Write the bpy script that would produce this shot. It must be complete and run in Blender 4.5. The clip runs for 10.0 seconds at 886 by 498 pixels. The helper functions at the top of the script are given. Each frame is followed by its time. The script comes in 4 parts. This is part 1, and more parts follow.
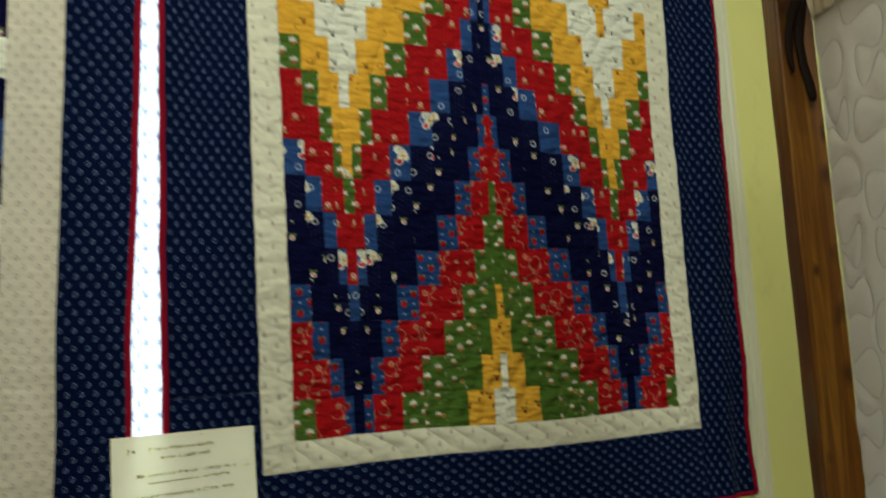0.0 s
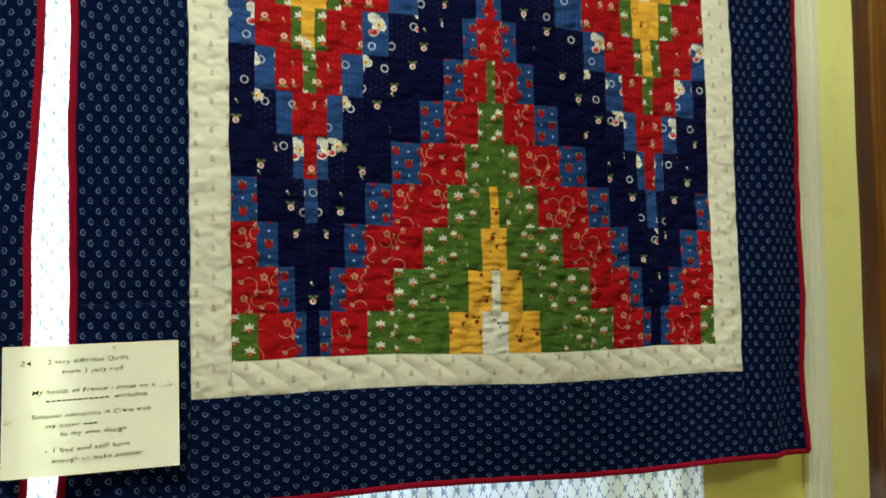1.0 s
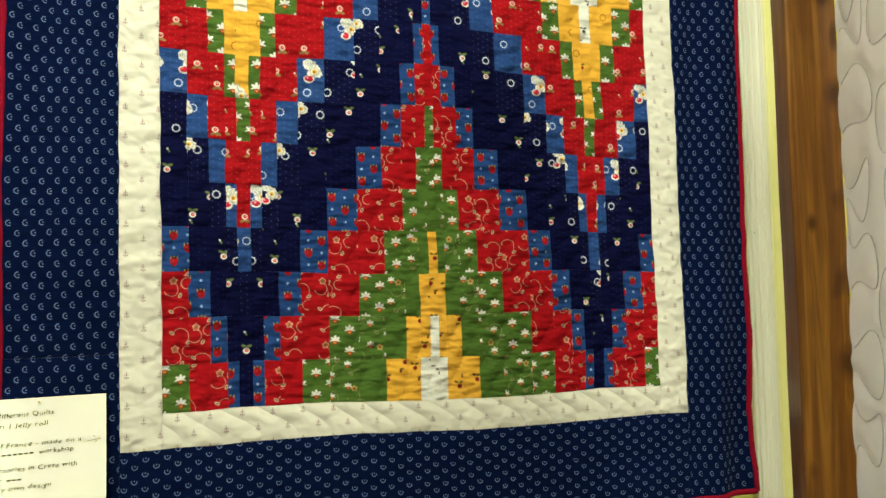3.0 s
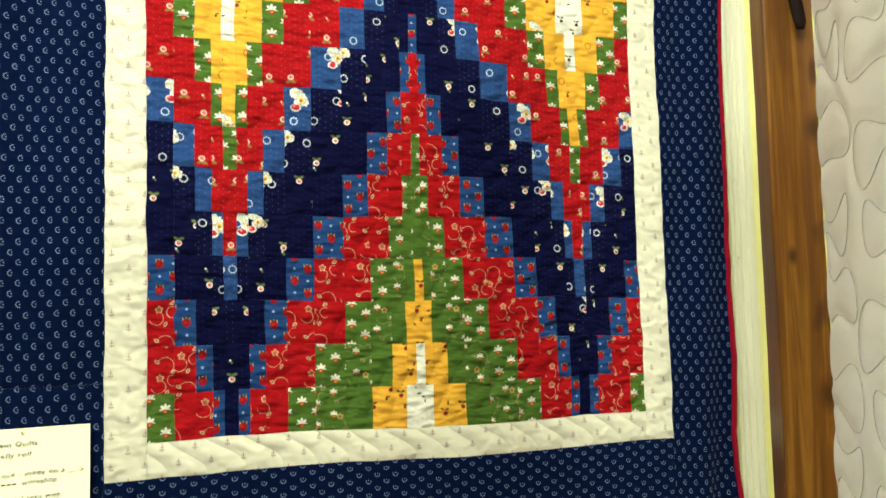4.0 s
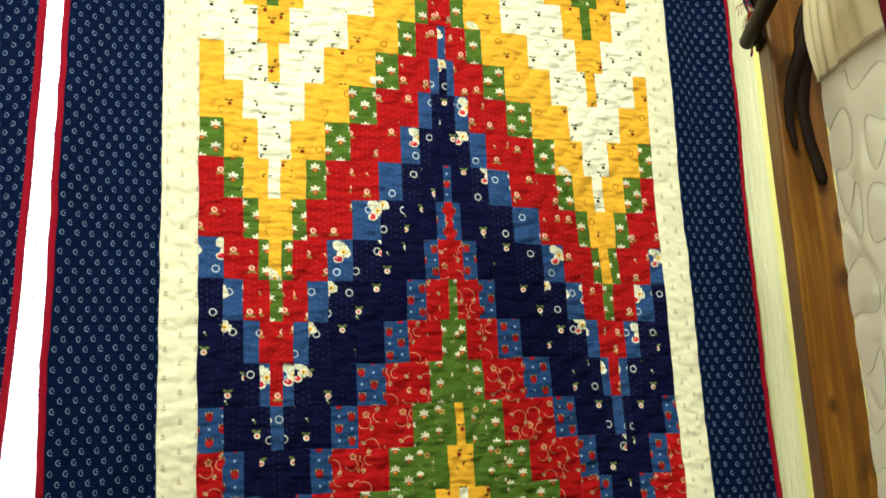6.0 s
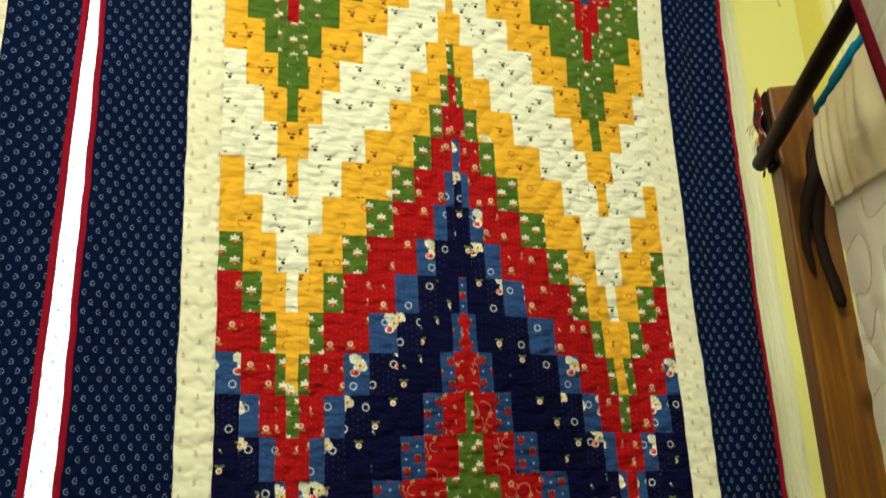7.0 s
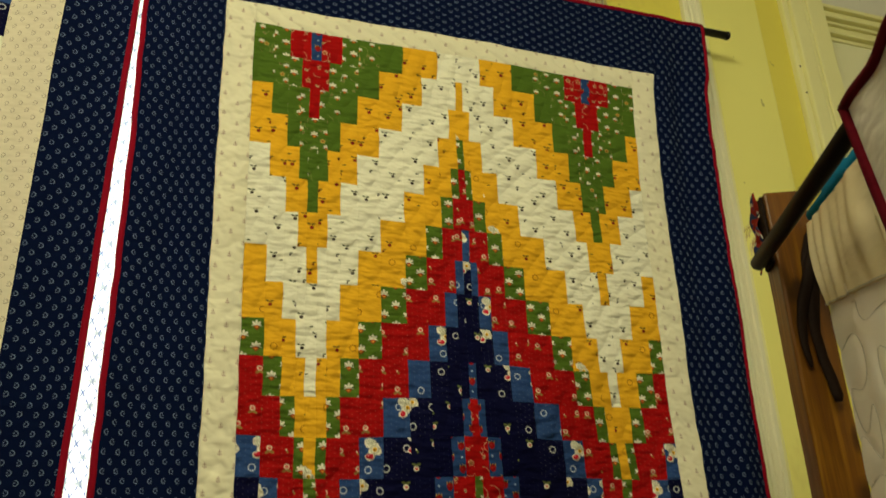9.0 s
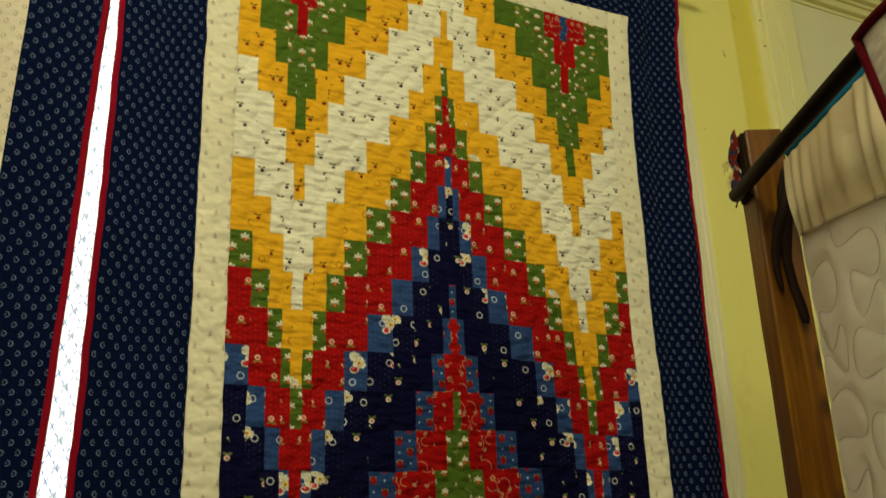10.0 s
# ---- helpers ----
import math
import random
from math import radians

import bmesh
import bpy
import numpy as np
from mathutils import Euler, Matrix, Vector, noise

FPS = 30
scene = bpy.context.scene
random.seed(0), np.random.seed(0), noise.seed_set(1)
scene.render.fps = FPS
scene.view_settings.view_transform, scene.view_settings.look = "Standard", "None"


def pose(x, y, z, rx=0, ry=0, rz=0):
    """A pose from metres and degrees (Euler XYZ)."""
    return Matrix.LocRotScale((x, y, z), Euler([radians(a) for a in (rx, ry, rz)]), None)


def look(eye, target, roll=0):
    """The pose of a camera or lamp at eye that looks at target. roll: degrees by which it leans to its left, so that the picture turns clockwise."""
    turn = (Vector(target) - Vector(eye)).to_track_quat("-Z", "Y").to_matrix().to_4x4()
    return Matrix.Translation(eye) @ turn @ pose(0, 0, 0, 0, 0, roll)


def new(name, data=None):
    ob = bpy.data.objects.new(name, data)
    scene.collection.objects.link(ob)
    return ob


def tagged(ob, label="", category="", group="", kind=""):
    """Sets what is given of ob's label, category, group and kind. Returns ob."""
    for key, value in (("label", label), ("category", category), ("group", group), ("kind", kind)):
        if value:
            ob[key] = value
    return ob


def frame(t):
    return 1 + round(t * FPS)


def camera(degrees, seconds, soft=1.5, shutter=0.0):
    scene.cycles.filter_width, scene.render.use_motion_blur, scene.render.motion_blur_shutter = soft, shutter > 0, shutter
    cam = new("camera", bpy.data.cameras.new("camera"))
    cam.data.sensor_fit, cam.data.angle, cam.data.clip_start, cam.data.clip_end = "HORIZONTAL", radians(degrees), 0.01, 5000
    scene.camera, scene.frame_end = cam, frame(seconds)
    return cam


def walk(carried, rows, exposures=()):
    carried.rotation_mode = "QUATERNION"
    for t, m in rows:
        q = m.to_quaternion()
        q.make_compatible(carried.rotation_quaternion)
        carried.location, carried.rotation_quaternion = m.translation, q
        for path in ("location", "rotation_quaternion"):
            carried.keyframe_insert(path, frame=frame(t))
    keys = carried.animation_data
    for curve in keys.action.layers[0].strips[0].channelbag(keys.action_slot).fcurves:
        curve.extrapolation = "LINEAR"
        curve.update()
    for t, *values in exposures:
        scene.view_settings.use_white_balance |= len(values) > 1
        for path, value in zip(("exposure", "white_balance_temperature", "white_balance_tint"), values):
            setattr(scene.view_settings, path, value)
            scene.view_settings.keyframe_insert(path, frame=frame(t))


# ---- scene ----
cam = camera(56.6, 10.0, soft=1.6, shutter=0.4)
PATH = [
    (0, (-0.571, -1.084, 1.249), (0.226, 0.732, 1.509), -2.9),
    (0.2, (-0.545, -1.043, 1.236), (0.298, 0.756, 1.458), -2.9),
    (0.5, (-0.503, -0.995, 1.229), (0.317, 0.818, 1.431), -2.7),
    (0.8, (-0.414, -0.952, 1.225), (0.259, 0.927, 1.362), -1.6),
    (1, (-0.373, -0.936, 1.221), (0.234, 0.967, 1.331), -0.6),
    (1.2, (-0.339, -0.923, 1.21), (0.215, 0.996, 1.308), -0.1),
    (1.5, (-0.317, -0.939, 1.219), (0.203, 0.992, 1.268), 0.8),
    (1.8, (-0.321, -0.953, 1.22), (0.216, 0.972, 1.302), -0.0),
    (2, (-0.317, -0.956, 1.243), (0.271, 0.954, 1.333), 0.6),
    (2.5, (-0.31, -0.955, 1.259), (0.291, 0.949, 1.38), -0.6),
    (4, (-0.303, -0.962, 1.278), (0.338, 0.925, 1.448), -1.0),
    (4.5, (-0.307, -0.977, 1.292), (0.333, 0.903, 1.531), -1.3),
    (5, (-0.313, -0.986, 1.302), (0.316, 0.887, 1.616), -1.6),
    (5.2, (-0.311, -0.991, 1.307), (0.292, 0.886, 1.646), -1.7),
    (6.3, (-0.335, -0.994, 1.34), (0.233, 0.871, 1.788), -2.3),
    (6.5, (-0.337, -0.995, 1.348), (0.219, 0.864, 1.832), -2.3),
    (7, (-0.355, -1.001, 1.37), (0.223, 0.819, 1.966), -2.4),
    (7.5, (-0.367, -1.01, 1.385), (0.221, 0.776, 2.068), -2.4),
    (8, (-0.377, -1.011, 1.392), (0.215, 0.744, 2.148), -2.2),
    (8.5, (-0.392, -1.016, 1.389), (0.206, 0.723, 2.177), -2.2),
    (9, (-0.417, -1.041, 1.379), (0.202, 0.706, 2.131), -2.2),
    (9.3, (-0.433, -1.056, 1.362), (0.245, 0.69, 2.065), -2.5),
    (9.5, (-0.458, -1.058, 1.355), (0.265, 0.675, 2.043), -2.7),
    (9.7, (-0.466, -1.053, 1.351), (0.261, 0.688, 2.015), -2.1),
    (10, (-0.502, -1.019, 1.337), (0.303, 0.699, 1.97), -1.7),
]
EXPOSURES = [(0.0, 0.02, 5850, 2), (0.6, 0.4, 5850, 2), (1.0, 0.62, 5850, 2), (1.8, 0.78, 5850, 5), (2.5, 0.97, 5900, 6), (4.0, 1.42, 5950, 3), (5.0, 1.47, 6000, 1), (6.5, 1.02, 6450, -4), (7.2, 0.6, 6950, -4), (8.0, 0.12, 8000, -3), (8.5, 0.02, 8100, -3), (10.0, -0.08, 8300, -2)]
walk(cam, [(t, look(eye, target, roll)) for t, eye, target, roll in PATH], EXPOSURES)

# ---- light ----
world = bpy.data.worlds.new("world")
scene.world = world
world.use_nodes = True
sky = world.node_tree.nodes.new("ShaderNodeTexSky")
sky.sky_type, sky.sun_disc, sky.sun_elevation, sky.sun_rotation = "NISHITA", False, radians(35), radians(200)
background = world.node_tree.nodes["Background"]
background.inputs["Strength"].default_value = 0.1
world.node_tree.links.new(sky.outputs[0], background.inputs[0])


def area_lamp(name, eye, target, wide, high, watts, colour):
    data = bpy.data.lights.new(name, "AREA")
    data.shape, data.size, data.size_y, data.energy, data.color = "RECTANGLE", wide, high, watts, colour
    new(name, data).matrix_world = look(eye, target)


area_lamp("room_lamp", (-0.82, -1.46, 2.67), (0.0, -0.1, 1.75), 0.8, 0.5, 27, (1.0, 0.97, 0.82))
# unseen fill added on the right to brighten the trim and lintel
area_lamp("fill_light", (0.9, -2.6, 2.62), (0.2, -1.0, 0.9), 0.9, 0.5, 15, (1.0, 0.97, 0.82))
area_lamp("window_daylight", (-1.12, 0.62, 1.65), (-1.12, 0.0, 1.6), 1.5, 1.7, 38, (0.84, 0.93, 1.0))

# ---- materials ----
class S:
    """A number in a shader: arithmetic on it adds maths nodes."""

    def __init__(self, tree, socket):
        self.tree, self.socket = tree, socket

    def op(self, kind, *others):
        node = self.tree.nodes.new("ShaderNodeMath")
        node.operation = kind
        for k, a in enumerate((self, *others)):
            if isinstance(a, S):
                self.tree.links.new(a.socket, node.inputs[k])
            else:
                node.inputs[k].default_value = a
        return S(self.tree, node.outputs[0])

    def __add__(self, o): return self.op("ADD", o)
    def __radd__(self, o): return self.op("ADD", o)
    def __sub__(self, o): return self.op("SUBTRACT", o)
    def __rsub__(self, o): return (self * -1.0) + o
    def __mul__(self, o): return self.op("MULTIPLY", o)
    def __rmul__(self, o): return self.op("MULTIPLY", o)
    def __truediv__(self, o): return self.op("DIVIDE", o)
    def abs(self): return self.op("ABSOLUTE")
    def floor(self): return self.op("FLOOR")
    def fract(self): return self.op("FRACT")
    def sin(self): return self.op("SINE")
    def cos(self): return self.op("COSINE")
    def min(self, o): return self.op("MINIMUM", o)
    def max(self, o): return self.op("MAXIMUM", o)
    def atan2(self, o): return self.op("ARCTAN2", o)
    def sqrt(self): return self.op("SQRT")

    def clamp(self):
        r = self.op("MULTIPLY", 1.0)
        r.socket.node.use_clamp = True
        return r


def inside(d, r, soft=0.0006):
    """1 where d < r, with a soft rim."""
    return ((r - d) / soft + 0.5).clamp() if isinstance(r, S) else ((d * -1.0 + r) / soft + 0.5).clamp()


def dist(a, b):
    return (a * a + b * b).sqrt()


def lattice(u, v, pu, pv):
    """Staggered cells of pu x pv metres: place within the cell, and a random number for each cell."""
    i = (u / pu).floor()
    v2 = v + (i * 0.5).fract() * pv
    j = (v2 / pv).floor()
    du, dv = u - (i + 0.5) * pu, v2 - (j + 0.5) * pv
    h = ((i * 12.9898 + j * 78.233).sin() * 437.585).fract()
    return du, dv, h.abs()


class Fab:
    """A material under construction."""

    def __init__(self, name, rough=0.9):
        self.mat = bpy.data.materials.new(name)
        self.mat.use_nodes = True
        self.t = self.mat.node_tree
        self.b = self.t.nodes["Principled BSDF"]
        self.b.inputs["Roughness"].default_value = rough
        self.b.inputs["Specular IOR Level"].default_value = 0.25
        self.col = None

    def node(self, kind, **sets):
        n = self.t.nodes.new(kind)
        for k, v in sets.items():
            n.inputs[k.replace("_", " ")].default_value = v
        return n

    def uv(self):
        n = self.node("ShaderNodeUVMap")
        s = self.node("ShaderNodeSeparateXYZ")
        self.t.links.new(n.outputs[0], s.inputs[0])
        return S(self.t, s.outputs[0]), S(self.t, s.outputs[1])

    def place(self, scale=(1, 1, 1)):
        n = self.node("ShaderNodeNewGeometry")
        m = self.node("ShaderNodeMapping", Scale=scale)
        self.t.links.new(n.outputs["Position"], m.inputs[0])
        return m.outputs[0]

    def noise(self, scale, stretch=(1, 1, 1), detail=2.0, rough=0.5, warp=0.0):
        n = self.node("ShaderNodeTexNoise", Scale=scale, Detail=detail, Roughness=rough, Distortion=warp)
        self.t.links.new(self.place(stretch), n.inputs["Vector"])
        return S(self.t, n.outputs[0])

    def uvnoise(self, scale, detail=1.0, warp=0.0):
        n = self.node("ShaderNodeTexNoise", Scale=scale, Detail=detail, Distortion=warp)
        self.t.links.new(self.node("ShaderNodeUVMap").outputs[0], n.inputs["Vector"])
        return S(self.t, n.outputs[0])

    def base(self, c, vary=0.12, scale=9.0):
        m = self.node("ShaderNodeMix")
        m.data_type = "RGBA"
        m.inputs[6].default_value = (*[x * (1 - vary) for x in c], 1)
        m.inputs[7].default_value = (*[min(1, x * (1 + vary)) for x in c], 1)
        self.t.links.new(self.noise(scale, detail=4.0, rough=0.65).socket, m.inputs[0])
        self.col = m.outputs[2]
        return self

    def paint(self, c, mask):
        m = self.node("ShaderNodeMix")
        m.data_type = "RGBA"
        self.t.links.new(mask.socket, m.inputs[0])
        self.t.links.new(self.col, m.inputs[6])
        m.inputs[7].default_value = (*c, 1)
        self.col = m.outputs[2]
        return self

    def bump(self, height, distance, strength=1.0):
        n = self.node("ShaderNodeBump", Strength=strength, Distance=distance)
        self.t.links.new(height.socket, n.inputs["Height"])
        self.t.links.new(n.outputs[0], self.b.inputs["Normal"])
        return self

    def done(self):
        if self.col:
            self.t.links.new(self.col, self.b.inputs["Base Color"])
        return self.mat


def puckers(f, cable="", quilted=1.0):
    """The relief of hand quilting: soft level puckers between fans of stitched lines, or a twisted cable along u or v."""
    g = f.node("ShaderNodeSeparateXYZ")
    f.t.links.new(f.place(), g.inputs[0])
    x, z = S(f.t, g.outputs[0]), S(f.t, g.outputs[2])
    if cable:
        u, v = f.uv()
        along, across = (u, v) if cable == "u" else (v, u)
        twist = (along / 0.040 + across * 13.0 + (across * 85.0).sin() * 0.35 + f.noise(9.0) * 0.5).fract() * math.pi
        h = twist.sin() * (1.15 if cable == "u" else 0.5) + f.noise(1.0, (48, 48, 62), 1.0, 0.5, 0.2) * (2.2 if cable == "u" else 3.2)
        f.bump(h, 0.0034, 0.75)
        return f
    h = f.noise(1.0, (26, 26, 74), 1.0, 0.5, 0.25) * (2.7 * quilted) + f.noise(1.0, (62, 62, 130), 1.0) * (1.15 * quilted)
    if quilted > 0.5:
        rise = ((z - 1.02) / 0.52).fract() * 0.52
        r = dist(x * -1.0 + 0.62, rise + 0.14) / 0.026 + f.noise(10.0) * 0.35
        h = h + (r.fract() * math.pi).sin() * 0.6
    return f.bump(h, 0.0038, 0.9)


WHITE, OLIVE, RED, ORANGE = (0.78, 0.75, 0.62), (0.10, 0.13, 0.04), (0.55, 0.02, 0.03), (0.75, 0.27, 0.04)


def spot(f, c, a, b, wide, high, tilt=0.0):
    """An oval of half-axes wide x high, leaning by tilt radians."""
    ct, st = math.cos(tilt), math.sin(tilt)
    p, q = a * (ct / wide) + b * (st / wide), b * (ct / high) - a * (st / high)
    f.paint(c, inside(dist(p, q), 1.0, 0.0006 / min(wide, high)))


def row(u, v, pu, at):
    """Cells in one line along a strip, at the height at: place in the cell and a random number."""
    i = (u / pu).floor()
    return u - (i + 0.5) * pu, v - at, ((i * 12.9898).sin() * 437.585).fract().abs()


def pindots(f, u, v, c, pitch=0.0066, r=0.00045):
    du, dv, _ = lattice(u, v, pitch, pitch * 1.1)
    f.paint(c, inside(dist(du, dv), r, 0.0006) * 0.34)


def lotus(f, u, v, pu=0.0155, pv=0.0254, size=1.0):
    """White water lily over a red and yellow heart."""
    du, dv, _ = lattice(u, v, pu, pv)
    f.paint((0.30, 0.02, 0.015), inside(du.abs() + (dv + 0.0042 * size).abs() * 1.1, 0.0036 * size, 0.0008))
    f.paint((0.72, 0.36, 0.05), inside(du.abs() + (dv + 0.0040 * size).abs() * 1.1, 0.0021 * size, 0.0008))
    f.paint(RED, inside(dist(du, dv + 0.0034 * size), 0.0009 * size))
    ang = du.atan2(dv + 0.002 * size)
    r = dist(du, dv + 0.002 * size)
    f.paint(WHITE, inside(r, ((ang * 3.5).cos().abs() * 0.0032 + 0.0030) * size) * inside(ang.abs(), 1.75, 0.2))
    f.paint((0.34, 0.36, 0.24), inside((ang.abs() - 0.45).abs(), 0.07, 0.08) * inside(r, 0.0044 * size) * inside(r * -1.0, -0.0016) * 0.7)


def cherry(f, u, v, pu=0.0225, pv=0.0508, lead=WHITE, second=RED, leaf=OLIVE, below=False):
    """A ringed cherry under, or over, a pair of leaves."""
    du, dv, h = lattice(u, v + 0.012, pu, pv)
    a, b = du + (h - 0.5) * 0.006, dv + (h - 0.5) * 0.008
    k = -1.0 if below else 1.0
    spot(f, leaf, a - 0.0027, b - 0.0049 * k, 0.0034, 0.0017, 0.35 * k)
    spot(f, leaf, a + 0.0026, b - 0.0052 * k, 0.0030, 0.0016, -0.40 * k)
    f.paint(lead, inside(dist(a * 0.92, b), 0.0033))
    f.paint(second, inside(dist(a * 0.92 - 0.0003, b), 0.0019))
    f.paint(lead, inside(dist(a - 0.0006, b - 0.0004), 0.0006))
    a, b, h = lattice(u + pu * 0.5, v + 0.019, pu * 2, pv)
    spot(f, leaf, a, b, 0.0012, 0.0020, 0.5)
    f.paint(lead, inside(dist(a + 0.0014, b - 0.0024), 0.0011))


def rings(f, u, v, c, pu=0.027, pv=0.0508, big=0.0041, beads=9.0):
    """Small daisy wreaths."""
    du, dv, h = lattice(u + 0.007, v + 0.014, pu, pv)
    r, ang = dist(du, dv), du.atan2(dv)
    f.paint(c, inside((r - big).abs(), (ang * beads).cos() * 0.00035 + 0.00055))


def bouquet(f, u, v, at=0.037, pu=0.040, chance=0.9, size=1.0):
    """White blossoms with golden hearts, dark leaves and a red fruit."""
    du, dv, h = row(u + 0.016, v, pu, at)
    n = f.uvnoise(260.0, 2.0) - 0.5
    on = inside(h, chance, 0.0001)
    ang = du.atan2(dv)
    rag = n * 0.006 + (ang * 4.0 + 0.7).cos() * 0.0010
    cream = (0.84, 0.81, 0.68)
    f.paint(cream, inside(dist(du - 0.001, dv + 0.003) + rag, 0.0084 * size) * on)
    f.paint(cream, inside(dist(du + 0.0045, dv - 0.0045) + rag, 0.0072 * size) * on)
    leafy = ((du * 0.9 + dv * 0.5) / 0.00042 + n * 16.0).sin()
    f.paint((0.17, 0.21, 0.09), inside(dist(du + 0.004, dv - 0.0050) + n * 0.006, 0.0066 * size) * inside(leafy * -1.0, -0.35, 0.6) * on * 0.65)
    petal = ((ang * 5.0 + n * 4.0).cos() * -1.0 - 0.72).max(0.0) * 3.5
    f.paint((0.38, 0.34, 0.20), petal.clamp() * inside(dist(du - 0.001, dv + 0.003), 0.0085 * size) * on * 0.7)
    f.paint((0.50, 0.42, 0.24), inside((dist(du - 0.001, dv + 0.003) - 0.0050).abs() + n * 0.002, 0.0006) * on * 0.7)
    f.paint((0.85, 0.50, 0.05), inside(dist(du - 0.001, dv + 0.003), 0.0029 * size) * on)
    f.paint((0.22, 0.07, 0.01), inside(dist(du - 0.0005, dv + 0.0034), 0.0013 * size) * on)
    f.paint(cream, inside(dist((du + 0.006) * 0.75, dv + 0.0118) + n * 0.002, 0.0046 * size) * on)
    f.paint((0.62, 0.02, 0.05), inside(dist((du + 0.006) * 0.75, dv + 0.0112) + n * 0.004, 0.0034 * size) * on)
    f.paint((0.80, 0.45, 0.42), inside(dist(du + 0.0075, dv + 0.0104) + n * 0.004, 0.0010) * on)


def vine(f, u, v, stem, flower, leaf, pu=0.031, pv=0.0508):
    """Curling stems with a rosette and leaves."""
    du, dv, h = lattice(u, v + 0.009, pu, pv)
    n = (f.uvnoise(70.0, 1.0) - 0.5) * 0.006
    for cx, cz, rad, turn in ((0.002, 0.012, 0.0092, 0.6), (-0.006, -0.010, 0.0075, 2.6), (0.010, -0.004, 0.0060, -1.6)):
        a, b = du - cx + n, dv - cz
        swing = ((a.atan2(b) - turn) * 0.5).sin().abs()
        f.paint(stem, inside((dist(a, b) - rad).abs(), 0.00022, 0.0005) * inside(swing, 0.80, 0.05))
    a, b = du + 0.004, dv + 0.001
    ang, r = a.atan2(b), dist(a, b)
    rim = (ang * 2.5).cos().abs() * 0.0016 + 0.0024
    f.paint(stem, inside(r - rim, 0.0002))
    f.paint(flower, inside(r - rim, -0.0006))
    f.paint(leaf, inside(r, 0.0013))
    for x, z, tilt in ((0.0105, 0.006, 0.5), (-0.0075, 0.0165, -0.6), (0.0030, -0.0170, 1.1)):
        spot(f, stem, du - x, dv - z, 0.0029, 0.0017, tilt)
        spot(f, leaf, du - x, dv - z, 0.0021, 0.0010, tilt)


def berries(f, u, v):
    """Strawberries with golden crowns, pale diamonds between."""
    du, dv, h = lattice(u, v + 0.004, 0.0150, 0.0290)
    crown = ((du * 1500.0).cos() * 0.0011) + 0.0044
    f.paint((0.60, 0.36, 0.06), inside((dv - crown).max(du.abs() - 0.0040), 0.0, 0.0006) * inside(dv * -1.0, -0.0010))
    f.paint((0.020, 0.030, 0.014), inside(dist(du * 0.8, (dv - 0.0026) * 1.5), 0.0026))
    f.paint((0.30, 0.008, 0.012), inside(dist(du * (dv * 40.0 * -1.0 + 1.0), dv + 0.0012) * 1.0, 0.0046))
    f.paint((0.42, 0.04, 0.03), inside(dist(du + 0.0014, dv + 0.0002), 0.0014, 0.0016) * 0.6)
    du, dv, h = lattice(u, v + 0.0185, 0.0150, 0.0290)
    f.paint((0.40, 0.56, 0.80), inside(du.abs() + dv.abs(), 0.0017) * inside((du.abs() + dv.abs()) * -1.0, -0.0006) * 0.9)


def bees(f, u, v, pu=0.0235, pv=0.0508, second=(0.05, 0.04, 0.03), body=(0.03, 0.018, 0.015), leaf=(0.10, 0.115, 0.06), size=1.0):
    """A cherry or two beneath a pair of small leaves."""
    du, dv, h = lattice(u, v + 0.008, pu, pv)
    a, b = du + (h - 0.5) * 0.006, dv + (h - 0.5) * 0.012
    spot(f, leaf, a - 0.0024 * size, b - 0.0026 * size, 0.0026 * size, 0.0013 * size, 0.25)
    spot(f, leaf, a + 0.0027 * size, b - 0.0030 * size, 0.0024 * size, 0.0012 * size, -0.35)
    f.paint(body, inside(dist(a - 0.0008, (b + 0.0018 * size) * 1.15), 0.0026 * size))
    f.paint(second, inside(dist(a - 0.0008, b + 0.0020 * size), 0.0015 * size))
    a, b, h = lattice(u + pu * 0.45, v + 0.021, pu * 1.5, pv)
    spot(f, leaf, a, b, 0.0026 * size, 0.0010 * size, 0.1)
    f.paint(body, inside(dist(a + 0.0014, b + 0.0026), 0.0014 * size) * inside(h, 0.6, 0.01))


def cloth(name, colour, *draw, cable="", quilted=1.0):
    f = Fab(name).base(colour)
    f.b.inputs["Specular IOR Level"].default_value = 0.05
    u, v = f.uv()
    for d in draw:
        d(f, u, v)
    puckers(f, cable, quilted)
    return f.done()


GREEN, RED_C, NAVY, BLUE, YELLOW, IVORY = (0.080, 0.150, 0.022), (0.37, 0.006, 0.009), (0.0036, 0.0042, 0.030), (0.026, 0.068, 0.205), (0.84, 0.440, 0.040), (0.87, 0.85, 0.68)


def crescents(c, pu=0.0109, pv=0.0154):
    """Thin new moons, each round a small arrowhead."""
    def draw(f, u, v):
        du, dv, _ = lattice(u, v, pu, pv)
        a, b = du * 0.99 - dv * 0.12, dv * 0.99 + du * 0.12
        r = dist(a, b)
        f.paint(c, inside((r - 0.0028).abs(), 0.00034) * inside(b, 0.0011, 0.0010))
        f.paint(c, inside(dist(a, b - 0.0009), 0.00065, 0.0006) * 0.9)
    return draw


def fleurs(c, pu=0.0172, pv=0.0325):
    def draw(f, u, v):
        du, dv, _ = lattice(u, v, pu, pv)
        f.paint(c, inside((du.abs() - 0.00045).max(dv.abs() - 0.0040), 0.0, 0.0007) * 0.8)
        f.paint(c, inside(((dv - 0.001).abs() - 0.00045).max(du.abs() - 0.0023), 0.0, 0.0007) * 0.7)
        f.paint(c, inside(dist(du.abs() - 0.0017, dv + 0.0020), 0.0010) * 0.7)
    return draw


